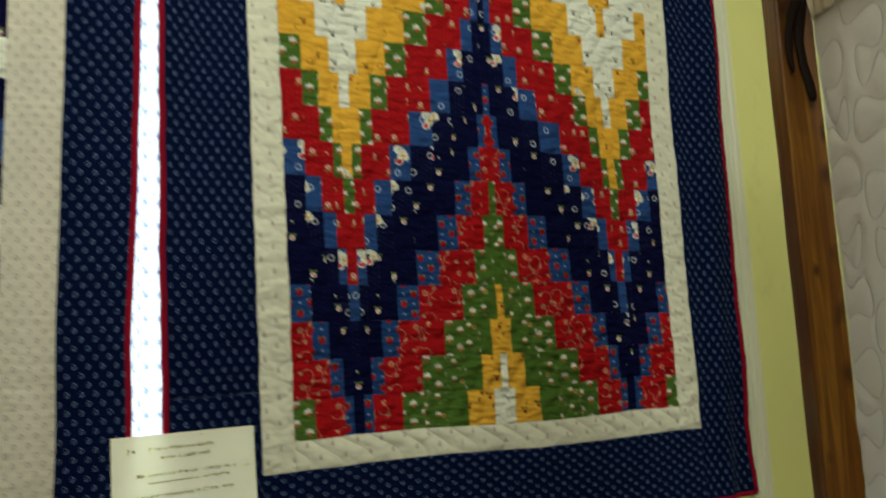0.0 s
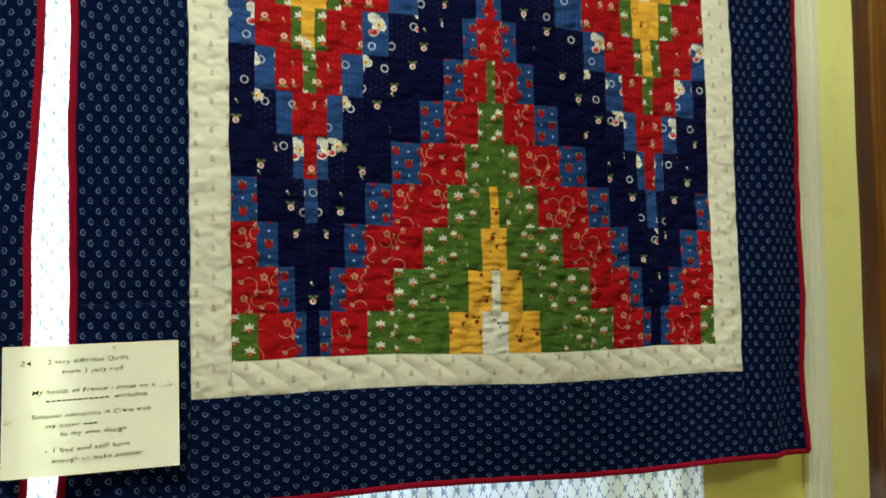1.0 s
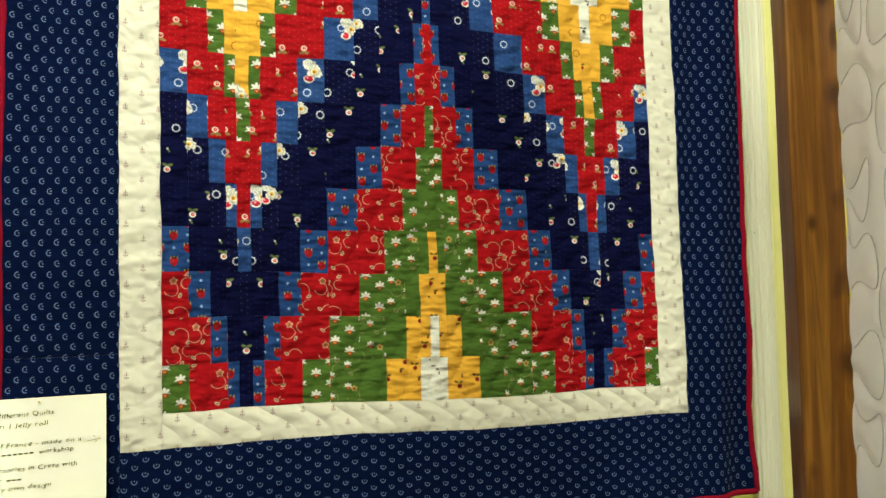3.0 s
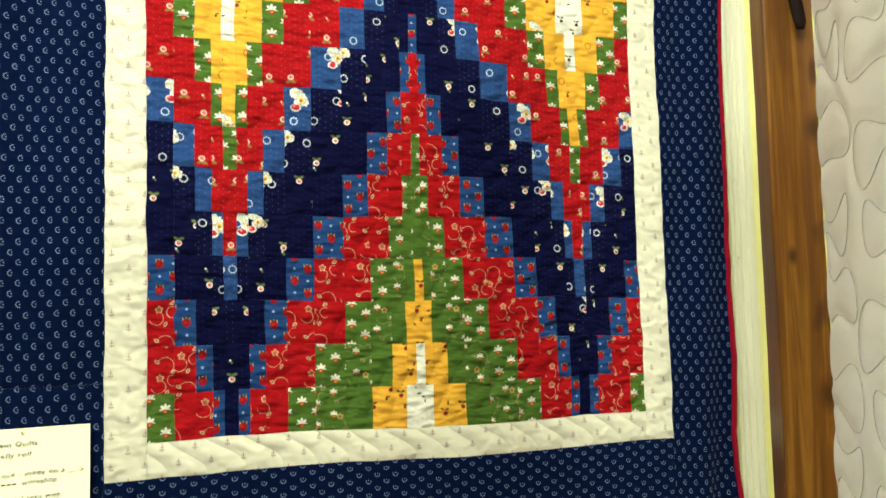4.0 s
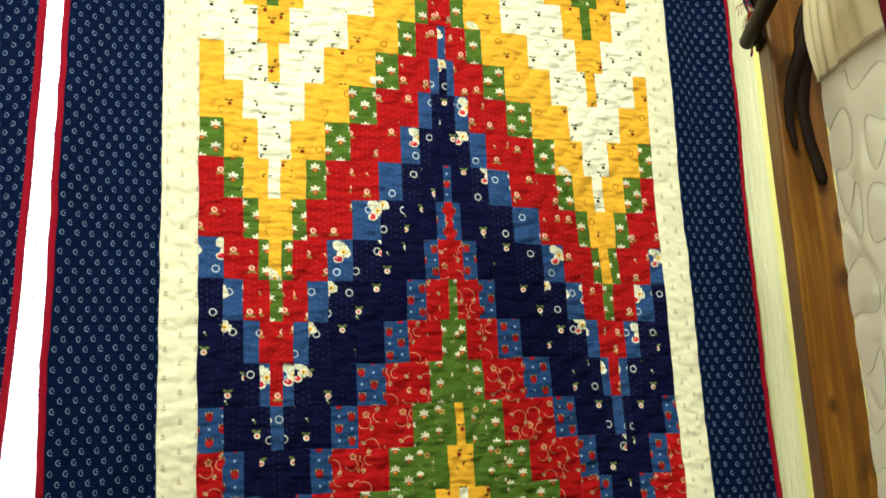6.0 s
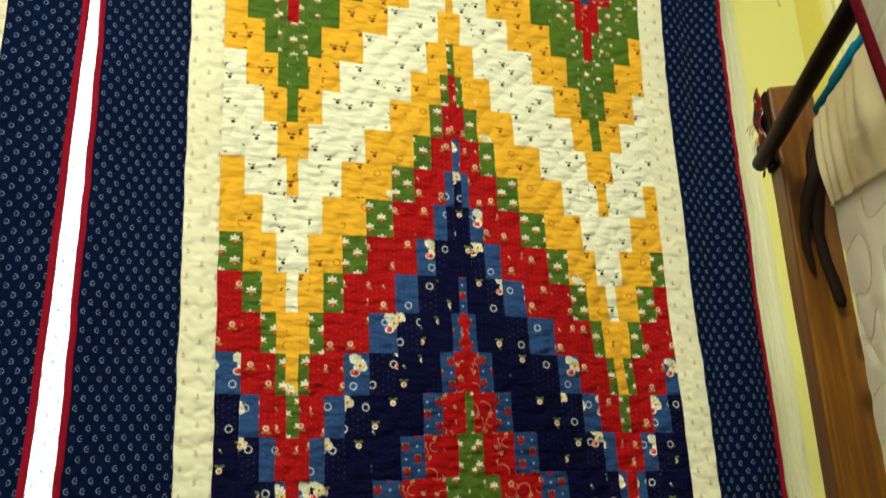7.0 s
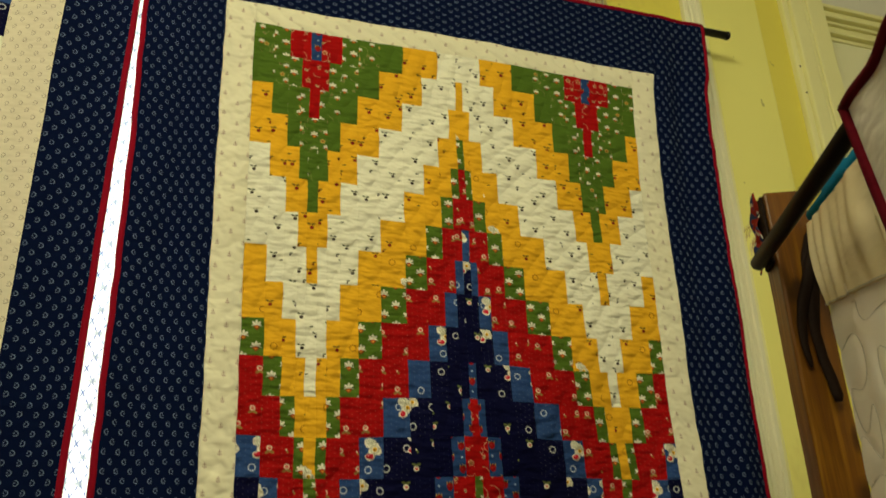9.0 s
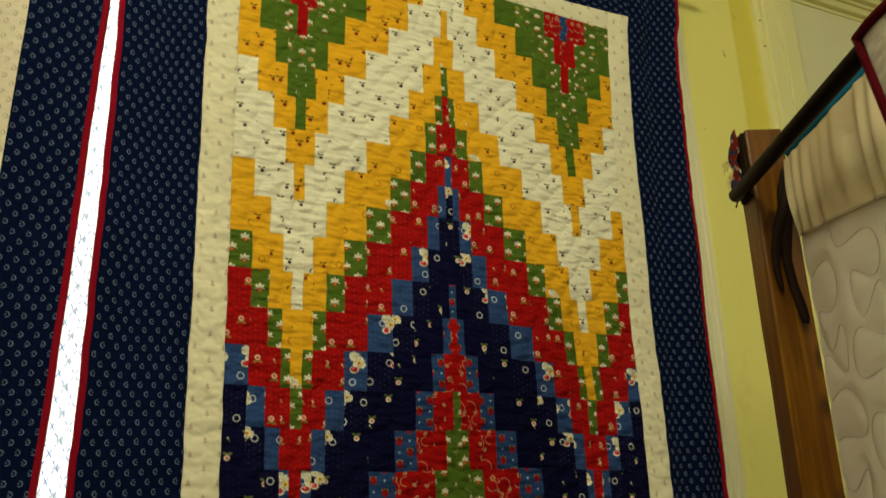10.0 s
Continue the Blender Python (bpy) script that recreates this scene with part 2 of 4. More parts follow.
SPECK_RED, SPECK_BLUE, SPECK_NAVY = (0.68, 0.32, 0.26), (0.34, 0.44, 0.66), (0.32, 0.34, 0.46)
TAN_LEAF, CREAM_RING = (0.30, 0.19, 0.06), (0.78, 0.58, 0.42)
SCROLL = ((0.74, 0.50, 0.30), (0.50, 0.10, 0.04), (0.16, 0.14, 0.05))
GREEN_SCROLL = ((0.34, 0.36, 0.13), (0.55, 0.27, 0.05), (0.10, 0.07, 0.03))
YELLOW_CHERRY = ((0.30, 0.015, 0.02), (0.14, 0.02, 0.01), (0.15, 0.10, 0.02))
FABRICS = [
    cloth("green_lotus_print", GREEN, lambda f, u, v: lotus(f, u, v, 0.0170, 0.0254, 1.05)),
    cloth("plain_red_cotton", RED_C, lambda f, u, v: vine(f, u, v, *SCROLL, 0.052)),
    cloth("red_vine_print", RED_C, lambda f, u, v: vine(f, u, v, *SCROLL)),
    cloth("blue_berry_print", (0.020, 0.058, 0.180), berries),
    cloth("dark_navy_cotton", (0.0032, 0.0038, 0.030), lambda f, u, v: pindots(f, u, v, (0.10, 0.12, 0.22))),
    cloth("navy_cherry_print", NAVY, lambda f, u, v: cherry(f, u, v, leaf=(0.13, 0.16, 0.055))),
    cloth("navy_ring_print", (0.0040, 0.0046, 0.032), lambda f, u, v: pindots(f, u, v, SPECK_NAVY), lambda f, u, v: rings(f, u, v, (0.70, 0.72, 0.74)), lambda f, u, v: bouquet(f, u, v, 0.046, 0.052, 0.62, 0.85)),
    cloth("blue_ring_print", BLUE, lambda f, u, v: pindots(f, u, v, SPECK_BLUE), lambda f, u, v: rings(f, u, v, (0.60, 0.68, 0.80)), lambda f, u, v: bouquet(f, u, v, 0.039, 0.038, 0.72)),
    cloth("red_flower_print", RED_C, lambda f, u, v: pindots(f, u, v, SPECK_RED), lambda f, u, v: cherry(f, u, v, 0.0205, 0.0508, CREAM_RING, RED, TAN_LEAF, True)),
    cloth("red_dotted_cotton", RED_C, lambda f, u, v: pindots(f, u, v, SPECK_RED), lambda f, u, v: cherry(f, u, v, 0.033, 0.0508, CREAM_RING, RED, TAN_LEAF, True)),
    cloth("green_tulip_print", GREEN, lambda f, u, v: pindots(f, u, v, (0.25, 0.36, 0.14)), lambda f, u, v: lotus(f, u, v, 0.0165, 0.0285, 1.15)),
    cloth("yellow_ring_print", YELLOW, lambda f, u, v: rings(f, u, v, (0.36, 0.12, 0.01), 0.030, 0.0508, 0.0042, 8.0), lambda f, u, v: bouquet(f, u, v, 0.004, 0.058, 0.5, 0.85)),
    cloth("yellow_cotton", YELLOW, lambda f, u, v: bees(f, u, v, 0.045, 0.0508, *YELLOW_CHERRY)),
    cloth("white_bee_print", IVORY, bees),
    cloth("white_sprig_print", IVORY, lambda f, u, v: bees(f, u, v + 0.013, 0.026)),
    cloth("white_cotton", IVORY, lambda f, u, v: bees(f, u, v + 0.027, 0.030)),
    cloth("yellow_berry_print", YELLOW, lambda f, u, v: bees(f, u, v, 0.022, 0.0508, *YELLOW_CHERRY, 1.1)),
    cloth("yellow_sprig_print", YELLOW, lambda f, u, v: bees(f, u, v + 0.017, 0.025, 0.0508, *YELLOW_CHERRY, 1.15)),
    cloth("plain_green_cotton", GREEN),
    cloth("green_vine_print", GREEN, lambda f, u, v: vine(f, u, v, *GREEN_SCROLL, 0.034), lambda f, u, v: lotus(f, u, v + 0.006, 0.0200, 0.0254, 0.8)),
]
NAVY_BORDER = cloth("navy_crescent_print", (0.0017, 0.0058, 0.031), crescents((0.20, 0.27, 0.43)), quilted=0.25)
CREAM_BORDER, CREAM_SIDE = (cloth("cream_fleur_print", (0.83, 0.79, 0.59), fleurs((0.34, 0.19, 0.14)), cable=way) for way in "uv")
CREAM_CRESCENT = cloth("cream_crescent_print", (0.74, 0.67, 0.52), crescents((0.26, 0.19, 0.14)), quilted=0.25)
BINDING = cloth("red_binding_cotton", (0.27, 0.006, 0.020), quilted=0.2)
DARK_BINDING = cloth("dark_red_cotton", (0.078, 0.003, 0.008), quilted=0.2)
BACKING = cloth("ivory_backing_cotton", (0.60, 0.55, 0.44), quilted=0.3)
CALICO = cloth("cream_calico", (0.66, 0.56, 0.36), quilted=0.15)
IVORY_GROUND = cloth("ivory_cotton_ground", (0.60, 0.55, 0.46), quilted=0.3)
PEACH = cloth("peach_floral_cotton", (0.62, 0.26, 0.13), lambda f, u, v: f.paint((0.35, 0.06, 0.03), inside(0.56 - f.uvnoise(160.0, 2.0), 0.0, 0.08)), quilted=0.4)
SCRAP = cloth("scrap_print", (0.26, 0.025, 0.018), lambda f, u, v: f.paint((0.03, 0.05, 0.12), inside(0.5 - f.uvnoise(90.0, 1.0), 0.0, 0.05)),
              lambda f, u, v: f.paint((0.55, 0.50, 0.42), inside(0.62 - f.uvnoise(120.0, 1.0), 0.0, 0.05)), quilted=0.3)
FRINGE = cloth("fringe_thread", (0.50, 0.45, 0.27), lambda f, u, v: f.paint((0.20, 0.15, 0.05), inside(0.55 - f.noise(1.0, (160, 160, 12), 1.0), 0.0, 0.08) * 0.7), quilted=0.2)
TEAL = cloth("teal_felt", (0.008, 0.18, 0.34), quilted=0.3)


def stitched():
    """Off-white cotton; the looping stitch lines are sunk as fine dark furrows."""
    f = Fab("off_white_quilt_cotton").base((0.78, 0.725, 0.63), 0.06)
    f.bump(f.noise(1.0, (40, 40, 60), 2.0) * 0.4 + f.noise(1.0, (600, 600, 600), 1.0) * 0.10, 0.0040, 0.8)
    return f.done()


def paint_coat(name, colour, rough=0.38, grime=(0.45, 0.36, 0.10)):
    f = Fab(name, rough).base(colour, 0.05, 3.0)
    f.b.inputs["Specular IOR Level"].default_value = 0.45
    f.paint(grime, inside(0.66 - f.noise(7.0, (1, 1, 0.5), 5.0, 0.7), 0.0, 0.14) * 0.25)
    f.paint((0.20, 0.15, 0.05), inside(0.775 - f.noise(60.0, (1, 1, 1), 2.0), 0.0, 0.03) * 0.5)
    f.bump(f.noise(1.0, (30, 30, 8), 3.0) + f.noise(160.0) * 0.25, 0.0012, 0.5)
    return f.done()


def wood():
    f = Fab("stained_pine", 0.34).base((0.145, 0.054, 0.0065), 0.50, 9.0)
    f.b.inputs["Specular IOR Level"].default_value = 0.2
    grain = f.noise(1.0, (75, 75, 3.2), 4.0, 0.6, 0.6)
    f.paint((0.085, 0.032, 0.008), inside(0.55 - grain, 0.0, 0.16) * 0.75)
    f.paint((0.31, 0.145, 0.014), inside(grain - 0.40, 0.0, 0.12) * 0.6)
    f.paint((0.045, 0.017, 0.006), inside(0.70 - f.noise(1.0, (28, 28, 13), 1.0), 0.0, 0.06) * 0.8)
    for kx, ky, kz, kr in ((0.262, -0.366, 1.447, 0.011), (0.262, -0.366, 1.205, 0.012), (0.240, -0.355, 1.330, 0.006)):
        g = f.node("ShaderNodeVectorMath")
        g.operation = "DISTANCE"
        f.t.links.new(f.place((1, 1, 0.6)), g.inputs[0])
        g.inputs[1].default_value = (kx, ky, kz * 0.6)
        d = S(f.t, g.outputs["Value"]) + (grain - 0.5) * 0.006
        f.paint((0.05, 0.018, 0.004), inside(d, kr * 0.6, kr * 0.8) * 0.9)
    f.bump(grain + f.noise(1.0, (18, 18, 30), 2.0) * 1.2, 0.0013, 0.6)
    return f.done()


def plain(name, colour, rough=0.6, vary=0.15, relief=0.0004, scale=40.0, spec=0.25):
    f = Fab(name, rough).base(colour, vary, scale)
    f.b.inputs["Specular IOR Level"].default_value = spec
    f.bump(f.noise(scale * 3.0, detail=3.0), relief, 0.6)
    return f.done()


def curtain_cloth():
    """Thin white cotton with a blue trellis and sprigs; daylight comes through it."""
    f = Fab("printed_curtain_cotton").base((0.80, 0.80, 0.83), 0.04)
    u, v = f.uv()
    n = (f.uvnoise(60.0, 1.0) - 0.5) * 0.006
    x = (((u + n) / 0.035).fract() - 0.5).abs() * 2.0
    y = ((v / 0.062).fract() - 0.5).abs() * 2.0
    diamond = (x - y).abs().min((x + y - 1.0).abs())
    blue = (0.09, 0.13, 0.36)
    broken = ((x * 24.0).sin() * 1.2 + 0.9).clamp()
    f.paint(blue, inside(diamond, 0.05, 0.05) * broken)
    spr, spz = ((u / 0.0175).fract() - 0.5) * 0.0175, ((v / 0.031).fract() - 0.5) * 0.031
    wob = (f.uvnoise(330.0, 1.0) - 0.5) * 0.007
    f.paint((0.16, 0.20, 0.30), inside(dist(spr * 0.7, spz) + wob, 0.0030) * 0.7)
    f.bump(f.noise(1.0, (60, 60, 4), 2.0), 0.002, 0.6)
    t = f.node("ShaderNodeBsdfTranslucent")
    f.t.links.new(f.col, t.inputs[0])
    m = f.node("ShaderNodeMixShader", Fac=0.6)
    out = f.t.nodes["Material Output"]
    f.t.links.new(f.b.outputs[0], m.inputs[1])
    f.t.links.new(t.outputs[0], m.inputs[2])
    f.t.links.new(m.outputs[0], out.inputs[0])
    return f.done()


STITCHED = stitched()
THREAD = plain("grey_thread", (0.43, 0.40, 0.345), 0.9)
WALL_YELLOW = paint_coat("yellow_wall_paint", (0.80, 0.71, 0.14), 0.45)
CREAM_PAINT = paint_coat("cream_gloss_paint", (0.88, 0.85, 0.44), 0.30)
# paler wall colour for the lit stretch; WALL_YELLOW beside it reads as shaded
LIT_WALL_PAINT = paint_coat("lit_wall_gloss_paint", (0.90, 0.86, 0.29), 0.35)
PALE_PAINT = paint_coat("pale_panel_paint", (0.88, 0.87, 0.58), 0.40)
PALE_TRIM = paint_coat("ivory_gloss_paint", (0.86, 0.84, 0.60), 0.30)
PLASTER = paint_coat("plaster_ceiling_paint", (0.78, 0.76, 0.66), 0.8)
FLOORBOARD = plain("floor_vinyl", (0.16, 0.10, 0.055), 0.5)
PINE = wood()
IRON = plain("black_painted_steel", (0.008, 0.007, 0.007), 0.33)
BROWN_ROD = plain("dark_brown_lacquered_wood", (0.0050, 0.0028, 0.0020), 0.45, spec=0.08)
LEATHER = plain("dark_brown_leather", (0.012, 0.0052, 0.0030), 0.7, 0.3, 0.0008, spec=0.12)
def card_paper():
    """Cream card; a little of the window's light comes through it."""
    f = Fab("cream_card", 0.75).base((0.92, 0.90, 0.72), 0.03, 12.0)
    t = f.node("ShaderNodeBsdfTranslucent")
    t.inputs[0].default_value = (0.34, 0.34, 0.29, 1)
    m = f.node("ShaderNodeAddShader")
    f.t.links.new(f.b.outputs[0], m.inputs[0])
    f.t.links.new(t.outputs[0], m.inputs[1])
    f.t.links.new(m.outputs[0], f.t.nodes["Material Output"].inputs[0])
    return f.done()


CARD = card_paper()
INK = plain("black_ink", (0.035, 0.035, 0.03), 0.7)
PINK = plain("coral_paper", (0.62, 0.05, 0.10), 0.7, 0.08)
CURTAIN = curtain_cloth()
GLASS = bpy.data.materials.new("window_glass")
GLASS.use_nodes = True
GLASS.node_tree.nodes["Principled BSDF"].inputs["Transmission Weight"].default_value = 1.0
GLASS.node_tree.nodes["Principled BSDF"].inputs["Roughness"].default_value = 0.02
GLASS.node_tree.nodes["Principled BSDF"].inputs["IOR"].default_value = 1.1

# ---- building helpers ----
def link(name, bm, material, parent=None, label="", smooth=False):
    me = bpy.data.meshes.new(name)
    bm.normal_update()
    bm.to_mesh(me)
    bm.free()
    for m in (material if isinstance(material, (list, tuple)) else [material]):
        me.materials.append(m)
    if smooth:
        me.polygons.foreach_set("use_smooth", [True] * len(me.polygons))
    ob = new(name, me)
    if parent:
        ob.parent = parent
        ob.matrix_parent_inverse = parent.matrix_basis.inverted()
    return tagged(ob, label)


part = link


def thing(name, at, label, category, group=""):
    ob = new(name)
    ob.matrix_basis = pose(*at)
    ob.empty_display_size = 0.05
    return tagged(ob, label, category, group)


def box(bm, lo, hi, bevel=0.0):
    r = bmesh.ops.create_cube(bm, size=1.0)
    for v in r["verts"]:
        v.co = Vector([lo[k] + (v.co[k] + 0.5) * (hi[k] - lo[k]) for k in range(3)])
    if bevel:
        edges = list({e for v in r["verts"] for e in v.link_edges})
        bmesh.ops.bevel(bm, geom=edges, offset=bevel, segments=2, affect="EDGES", profile=0.6)
    return bm


def boxes(*dims, bevel=0.0):
    bm = bmesh.new()
    for lo, hi in dims:
        box(bm, lo, hi, bevel)
    return bm


def tube(points, radius, sides=12, squash=(1, 1), cap=True):
    """A round bar along points; radius a number or one for each point."""
    bm = bmesh.new()
    pts = [Vector(p) for p in points]
    rings_ = []
    for k, p in enumerate(pts):
        way = (pts[min(k + 1, len(pts) - 1)] - pts[max(k - 1, 0)]).normalized()
        side = way.cross(Vector((0, 0, 1)) if abs(way.z) < 0.9 else Vector((0, 1, 0))).normalized()
        up = side.cross(way).normalized()
        r = radius[k] if isinstance(radius, (list, tuple)) else radius
        rings_.append([bm.verts.new(p + side * (r * squash[0] * math.cos(a)) + up * (r * squash[1] * math.sin(a)))
                       for a in (2 * math.pi * i / sides for i in range(sides))])
    for a, b in zip(rings_, rings_[1:]):
        for i in range(sides):
            bm.faces.new((a[i], a[(i + 1) % sides], b[(i + 1) % sides], b[i]))
    if cap:
        bm.faces.new(rings_[0][::-1])
        bm.faces.new(rings_[-1])
    bmesh.ops.recalc_face_normals(bm, faces=bm.faces)
    return bm


def sheet(us, vs, to_world, uv=None, skirt=0.0, bm=None, slot=0, back=(0, 1, 0)):
    """A cloth surface over the grid us x vs; skirt: how far its rim turns back."""
    bm = bm or bmesh.new()
    layer = bm.loops.layers.uv.verify()
    nu, nv = len(us), len(vs)
    grid = [[bm.verts.new(to_world(u, v)) for v in vs] for u in us]
    shift = Vector(back) * skirt
    faces = []

    def face(quad, coords):
        f = bm.faces.new(quad)
        f.material_index, f.smooth = slot, True
        for loop, c in zip(f.loops, coords):
            loop[layer].uv = uv(*c) if uv else c

    for i in range(nu - 1):
        for j in range(nv - 1):
            q = ((i, j), (i + 1, j), (i + 1, j + 1), (i, j + 1))
            face([grid[a][b] for a, b in q], [(us[a], vs[b]) for a, b in q])
    if skirt:
        rim = [(i, 0) for i in range(nu)] + [(nu - 1, j) for j in range(1, nv)] + [(i, nv - 1) for i in range(nu - 2, -1, -1)] + [(0, j) for j in range(nv - 2, 0, -1)]
        low = [bm.verts.new(grid[a][b].co + shift) for a, b in rim]
        high = [bm.verts.new(grid[a][b].co) for a, b in rim]
        n = len(rim)
        for k in range(n):
            m = (k + 1) % n
            face([high[m], high[k], low[k], low[m]], [(us[rim[k][0]], vs[rim[k][1]])] * 4)
    return bm


def steps(a, b, size):
    n = max(1, round(abs(b - a) / size))
    return [a + (b - a) * k / n for k in range(n + 1)]


def ease(x, a, b):
    t = min(1.0, max(0.0, (x - a) / (b - a)))
    return t * t * (3 - 2 * t)


def table(x, pairs):
    return float(np.interp(x, [p[0] for p in pairs], [p[1] for p in pairs]))


# ---- the room ----
WALL_Y, CEIL = 0.075, 2.72
WIN = (-1.9, 0.30, 0.78, 2.32)
bm = boxes(((-3.2, WALL_Y, 0), (WIN[0], 0.33, CEIL)), ((WIN[1], WALL_Y, 0), (0.865, 0.33, CEIL)),
           ((WIN[0], WALL_Y, 0), (WIN[1], 0.33, WIN[2])), ((WIN[0], WALL_Y, WIN[3]), (WIN[1], 0.33, CEIL)),
           ((0.865, 0.16, 0), (2.4, 0.33, CEIL)))
tagged(link("wall_north", bm, WALL_YELLOW), "yellow gloss-painted wall round a curtained window", "wall", kind="structure")
for name, lo, hi in (("wall_south", (-3.2, -4.2, 0), (2.4, -4.0, CEIL)), ("wall_west", (-3.4, -4.2, 0), (-3.2, 0.33, CEIL)), ("wall_east", (2.4, -4.2, 0), (2.6, 0.33, CEIL))):
    tagged(link(name, boxes((lo, hi)), PLASTER), "plain pale painted room wall", "wall", kind="structure")
tagged(link("floor", boxes(((-3.4, -4.2, -0.1), (2.6, 0.33, 0))), FLOORBOARD), "plain brown floor", "floor", kind="structure")
tagged(link("ceiling", boxes(((-3.4, -4.2, CEIL), (2.6, 0.33, CEIL + 0.1))), PLASTER), "plain off-white ceiling", "ceiling", kind="structure")

window = tagged(new("window_1"), "white-framed window behind the printed curtain", "window", kind="structure")
window.matrix_basis = pose(-0.8, 0.2, WIN[2])
bars = [(WIN[0], WIN[0] + 0.06), (-1.14, -1.06), (-0.34, -0.27), (WIN[1] - 0.06, WIN[1])]
for a, b in bars:
    part("window_frame", boxes(((a, 0.20, WIN[2]), (b, 0.26, WIN[3])), bevel=0.004), CREAM_PAINT, window)
for (a0, a1), (b0, b1) in zip(bars, bars[1:]):
    for z0, z1 in ((WIN[2], WIN[2] + 0.06), (1.62, 1.66), (WIN[3] - 0.06, WIN[3])):
        part("window_bar", boxes(((a1, 0.205, z0), (b0, 0.255, z1)), bevel=0.004), CREAM_PAINT, window)
    for z0, z1 in ((WIN[2] + 0.06, 1.62), (1.66, WIN[3] - 0.06)):
        pane = part("pane", boxes(((a1, 0.228, z0), (b0, 0.232, z1))), GLASS, window)
        pane.visible_shadow = False

# moulded boards that run up the wall beside the window
trim = tagged(new("trim_1"), "cream gloss-painted window architrave with a narrow bead", "window trim", kind="structure")
trim.matrix_basis = pose(0.52, WALL_Y, 0)
part("board", boxes(((0.503, WALL_Y - 0.012, 0), (0.545, WALL_Y + 0.001, CEIL - 0.001)), bevel=0.003), PALE_TRIM, trim)
for bead_x in (0.511, 0.5215, 0.5345):
    part("bead", tube([(bead_x, WALL_Y - 0.012, 0), (bead_x, WALL_Y - 0.012, CEIL - 0.001)], 0.0032, 8), PALE_TRIM, trim)
part("bead", tube([(0.5495, WALL_Y - 0.004, 0), (0.5495, WALL_Y - 0.004, CEIL - 0.001)], 0.0045, 10), CREAM_PAINT, trim)
# its right edge stands for a soft shadow's edge, put into the colour
part("lit_flat_board", boxes(((0.555, WALL_Y - 0.004, 0), (0.695, WALL_Y + 0.001, CEIL - 0.001)), bevel=0.003), LIT_WALL_PAINT, trim)
trim = tagged(new("trim_2"), "yellowed gloss-painted doorway architrave with stepped moulding", "door trim", kind="structure")
trim.matrix_basis = pose(0.80, WALL_Y, 0)
for name, x0, x1, out in (("outer_fillet", 0.757, 0.772, 0.014), ("face_board", 0.772, 0.806, 0.022), ("cove", 0.806, 0.820, 0.013), ("inner_board", 0.820, 0.8655, 0.019)):
    part(name, boxes(((x0, WALL_Y - out, 0), (x1, WALL_Y + 0.001, CEIL - 0.001)), bevel=0.004), CREAM_PAINT, trim)
part("bead", tube([(0.8135, WALL_Y - 0.014, 0), (0.8135, WALL_Y - 0.014, CEIL - 0.001)], 0.0045, 8), CREAM_PAINT, trim)
for x, z in ((0.7655, 2.335), (0.7665, 2.272)):
    part("nail_hole", tube([(x, WALL_Y - 0.0146, z), (x, WALL_Y - 0.012, z)], 0.0021, 8), LEATHER, trim)
trim = tagged(new("trim_3"), "cream stepped lintel moulding over a recessed panel", "lintel", kind="structure")
trim.matrix_basis = pose(1.2, 0.16, 2.45)
for k, (z0, z1, out) in enumerate(((2.502, 2.513, 0.012), (2.513, 2.531, 0.024), (2.531, 2.539, 0.032), (2.539, 2.555, 0.044), (2.555, 2.565, 0.054))):
    part("moulding", boxes(((0.867, 0.16 - out, z0), (2.399, 0.161, z1)), bevel=0.003), CREAM_PAINT, trim)
tagged(link("wall_panel", boxes(((0.867, 0.150, 0.0), (2.399, 0.1595, 2.501)), bevel=0.002), PALE_PAINT), "pale cream recessed wall panel below the lintel", "wall panel", kind="structure")
tagged(link("frieze", boxes(((0.867, 0.146, 2.566), (2.399, 0.1595, CEIL - 0.001)), bevel=0.002), PLASTER), "off-white painted frieze above the lintel", "frieze", kind="structure")

# printed curtain, gathered on its heading
curtain = thing("curtain", (-0.8, 0.055, 0.72), "thin white curtain with blue trellis print, backlit by window", "curtain")


def curtain_at(u, v):
    full = ease(v, 2.20, 2.42)
    y = 0.052 + 0.0045 * math.sin(u * 47 + 0.6 * math.sin(v * 3)) + 0.003 * math.sin(u * 117 + v) + full * 0.005 * math.sin(u * 420)
    return (u, y, v)


part("cloth", sheet(steps(-1.92, 0.318, 0.006), steps(0.70, 2.50, 0.06), curtain_at), CURTAIN, curtain)
part("heading_tape", sheet(steps(-1.92, 0.318, 0.004), steps(2.43, 2.46, 0.01), lambda u, v: (u, curtain_at(u, v)[1] - 0.003, v), skirt=0.002), CALICO, curtain)
part("hem", sheet([0.3135, 0.318], steps(0.70, 2.50, 0.06), lambda u, v: (u, curtain_at(u, v)[1] - 0.0015, v), skirt=0.001), CURTAIN, curtain)

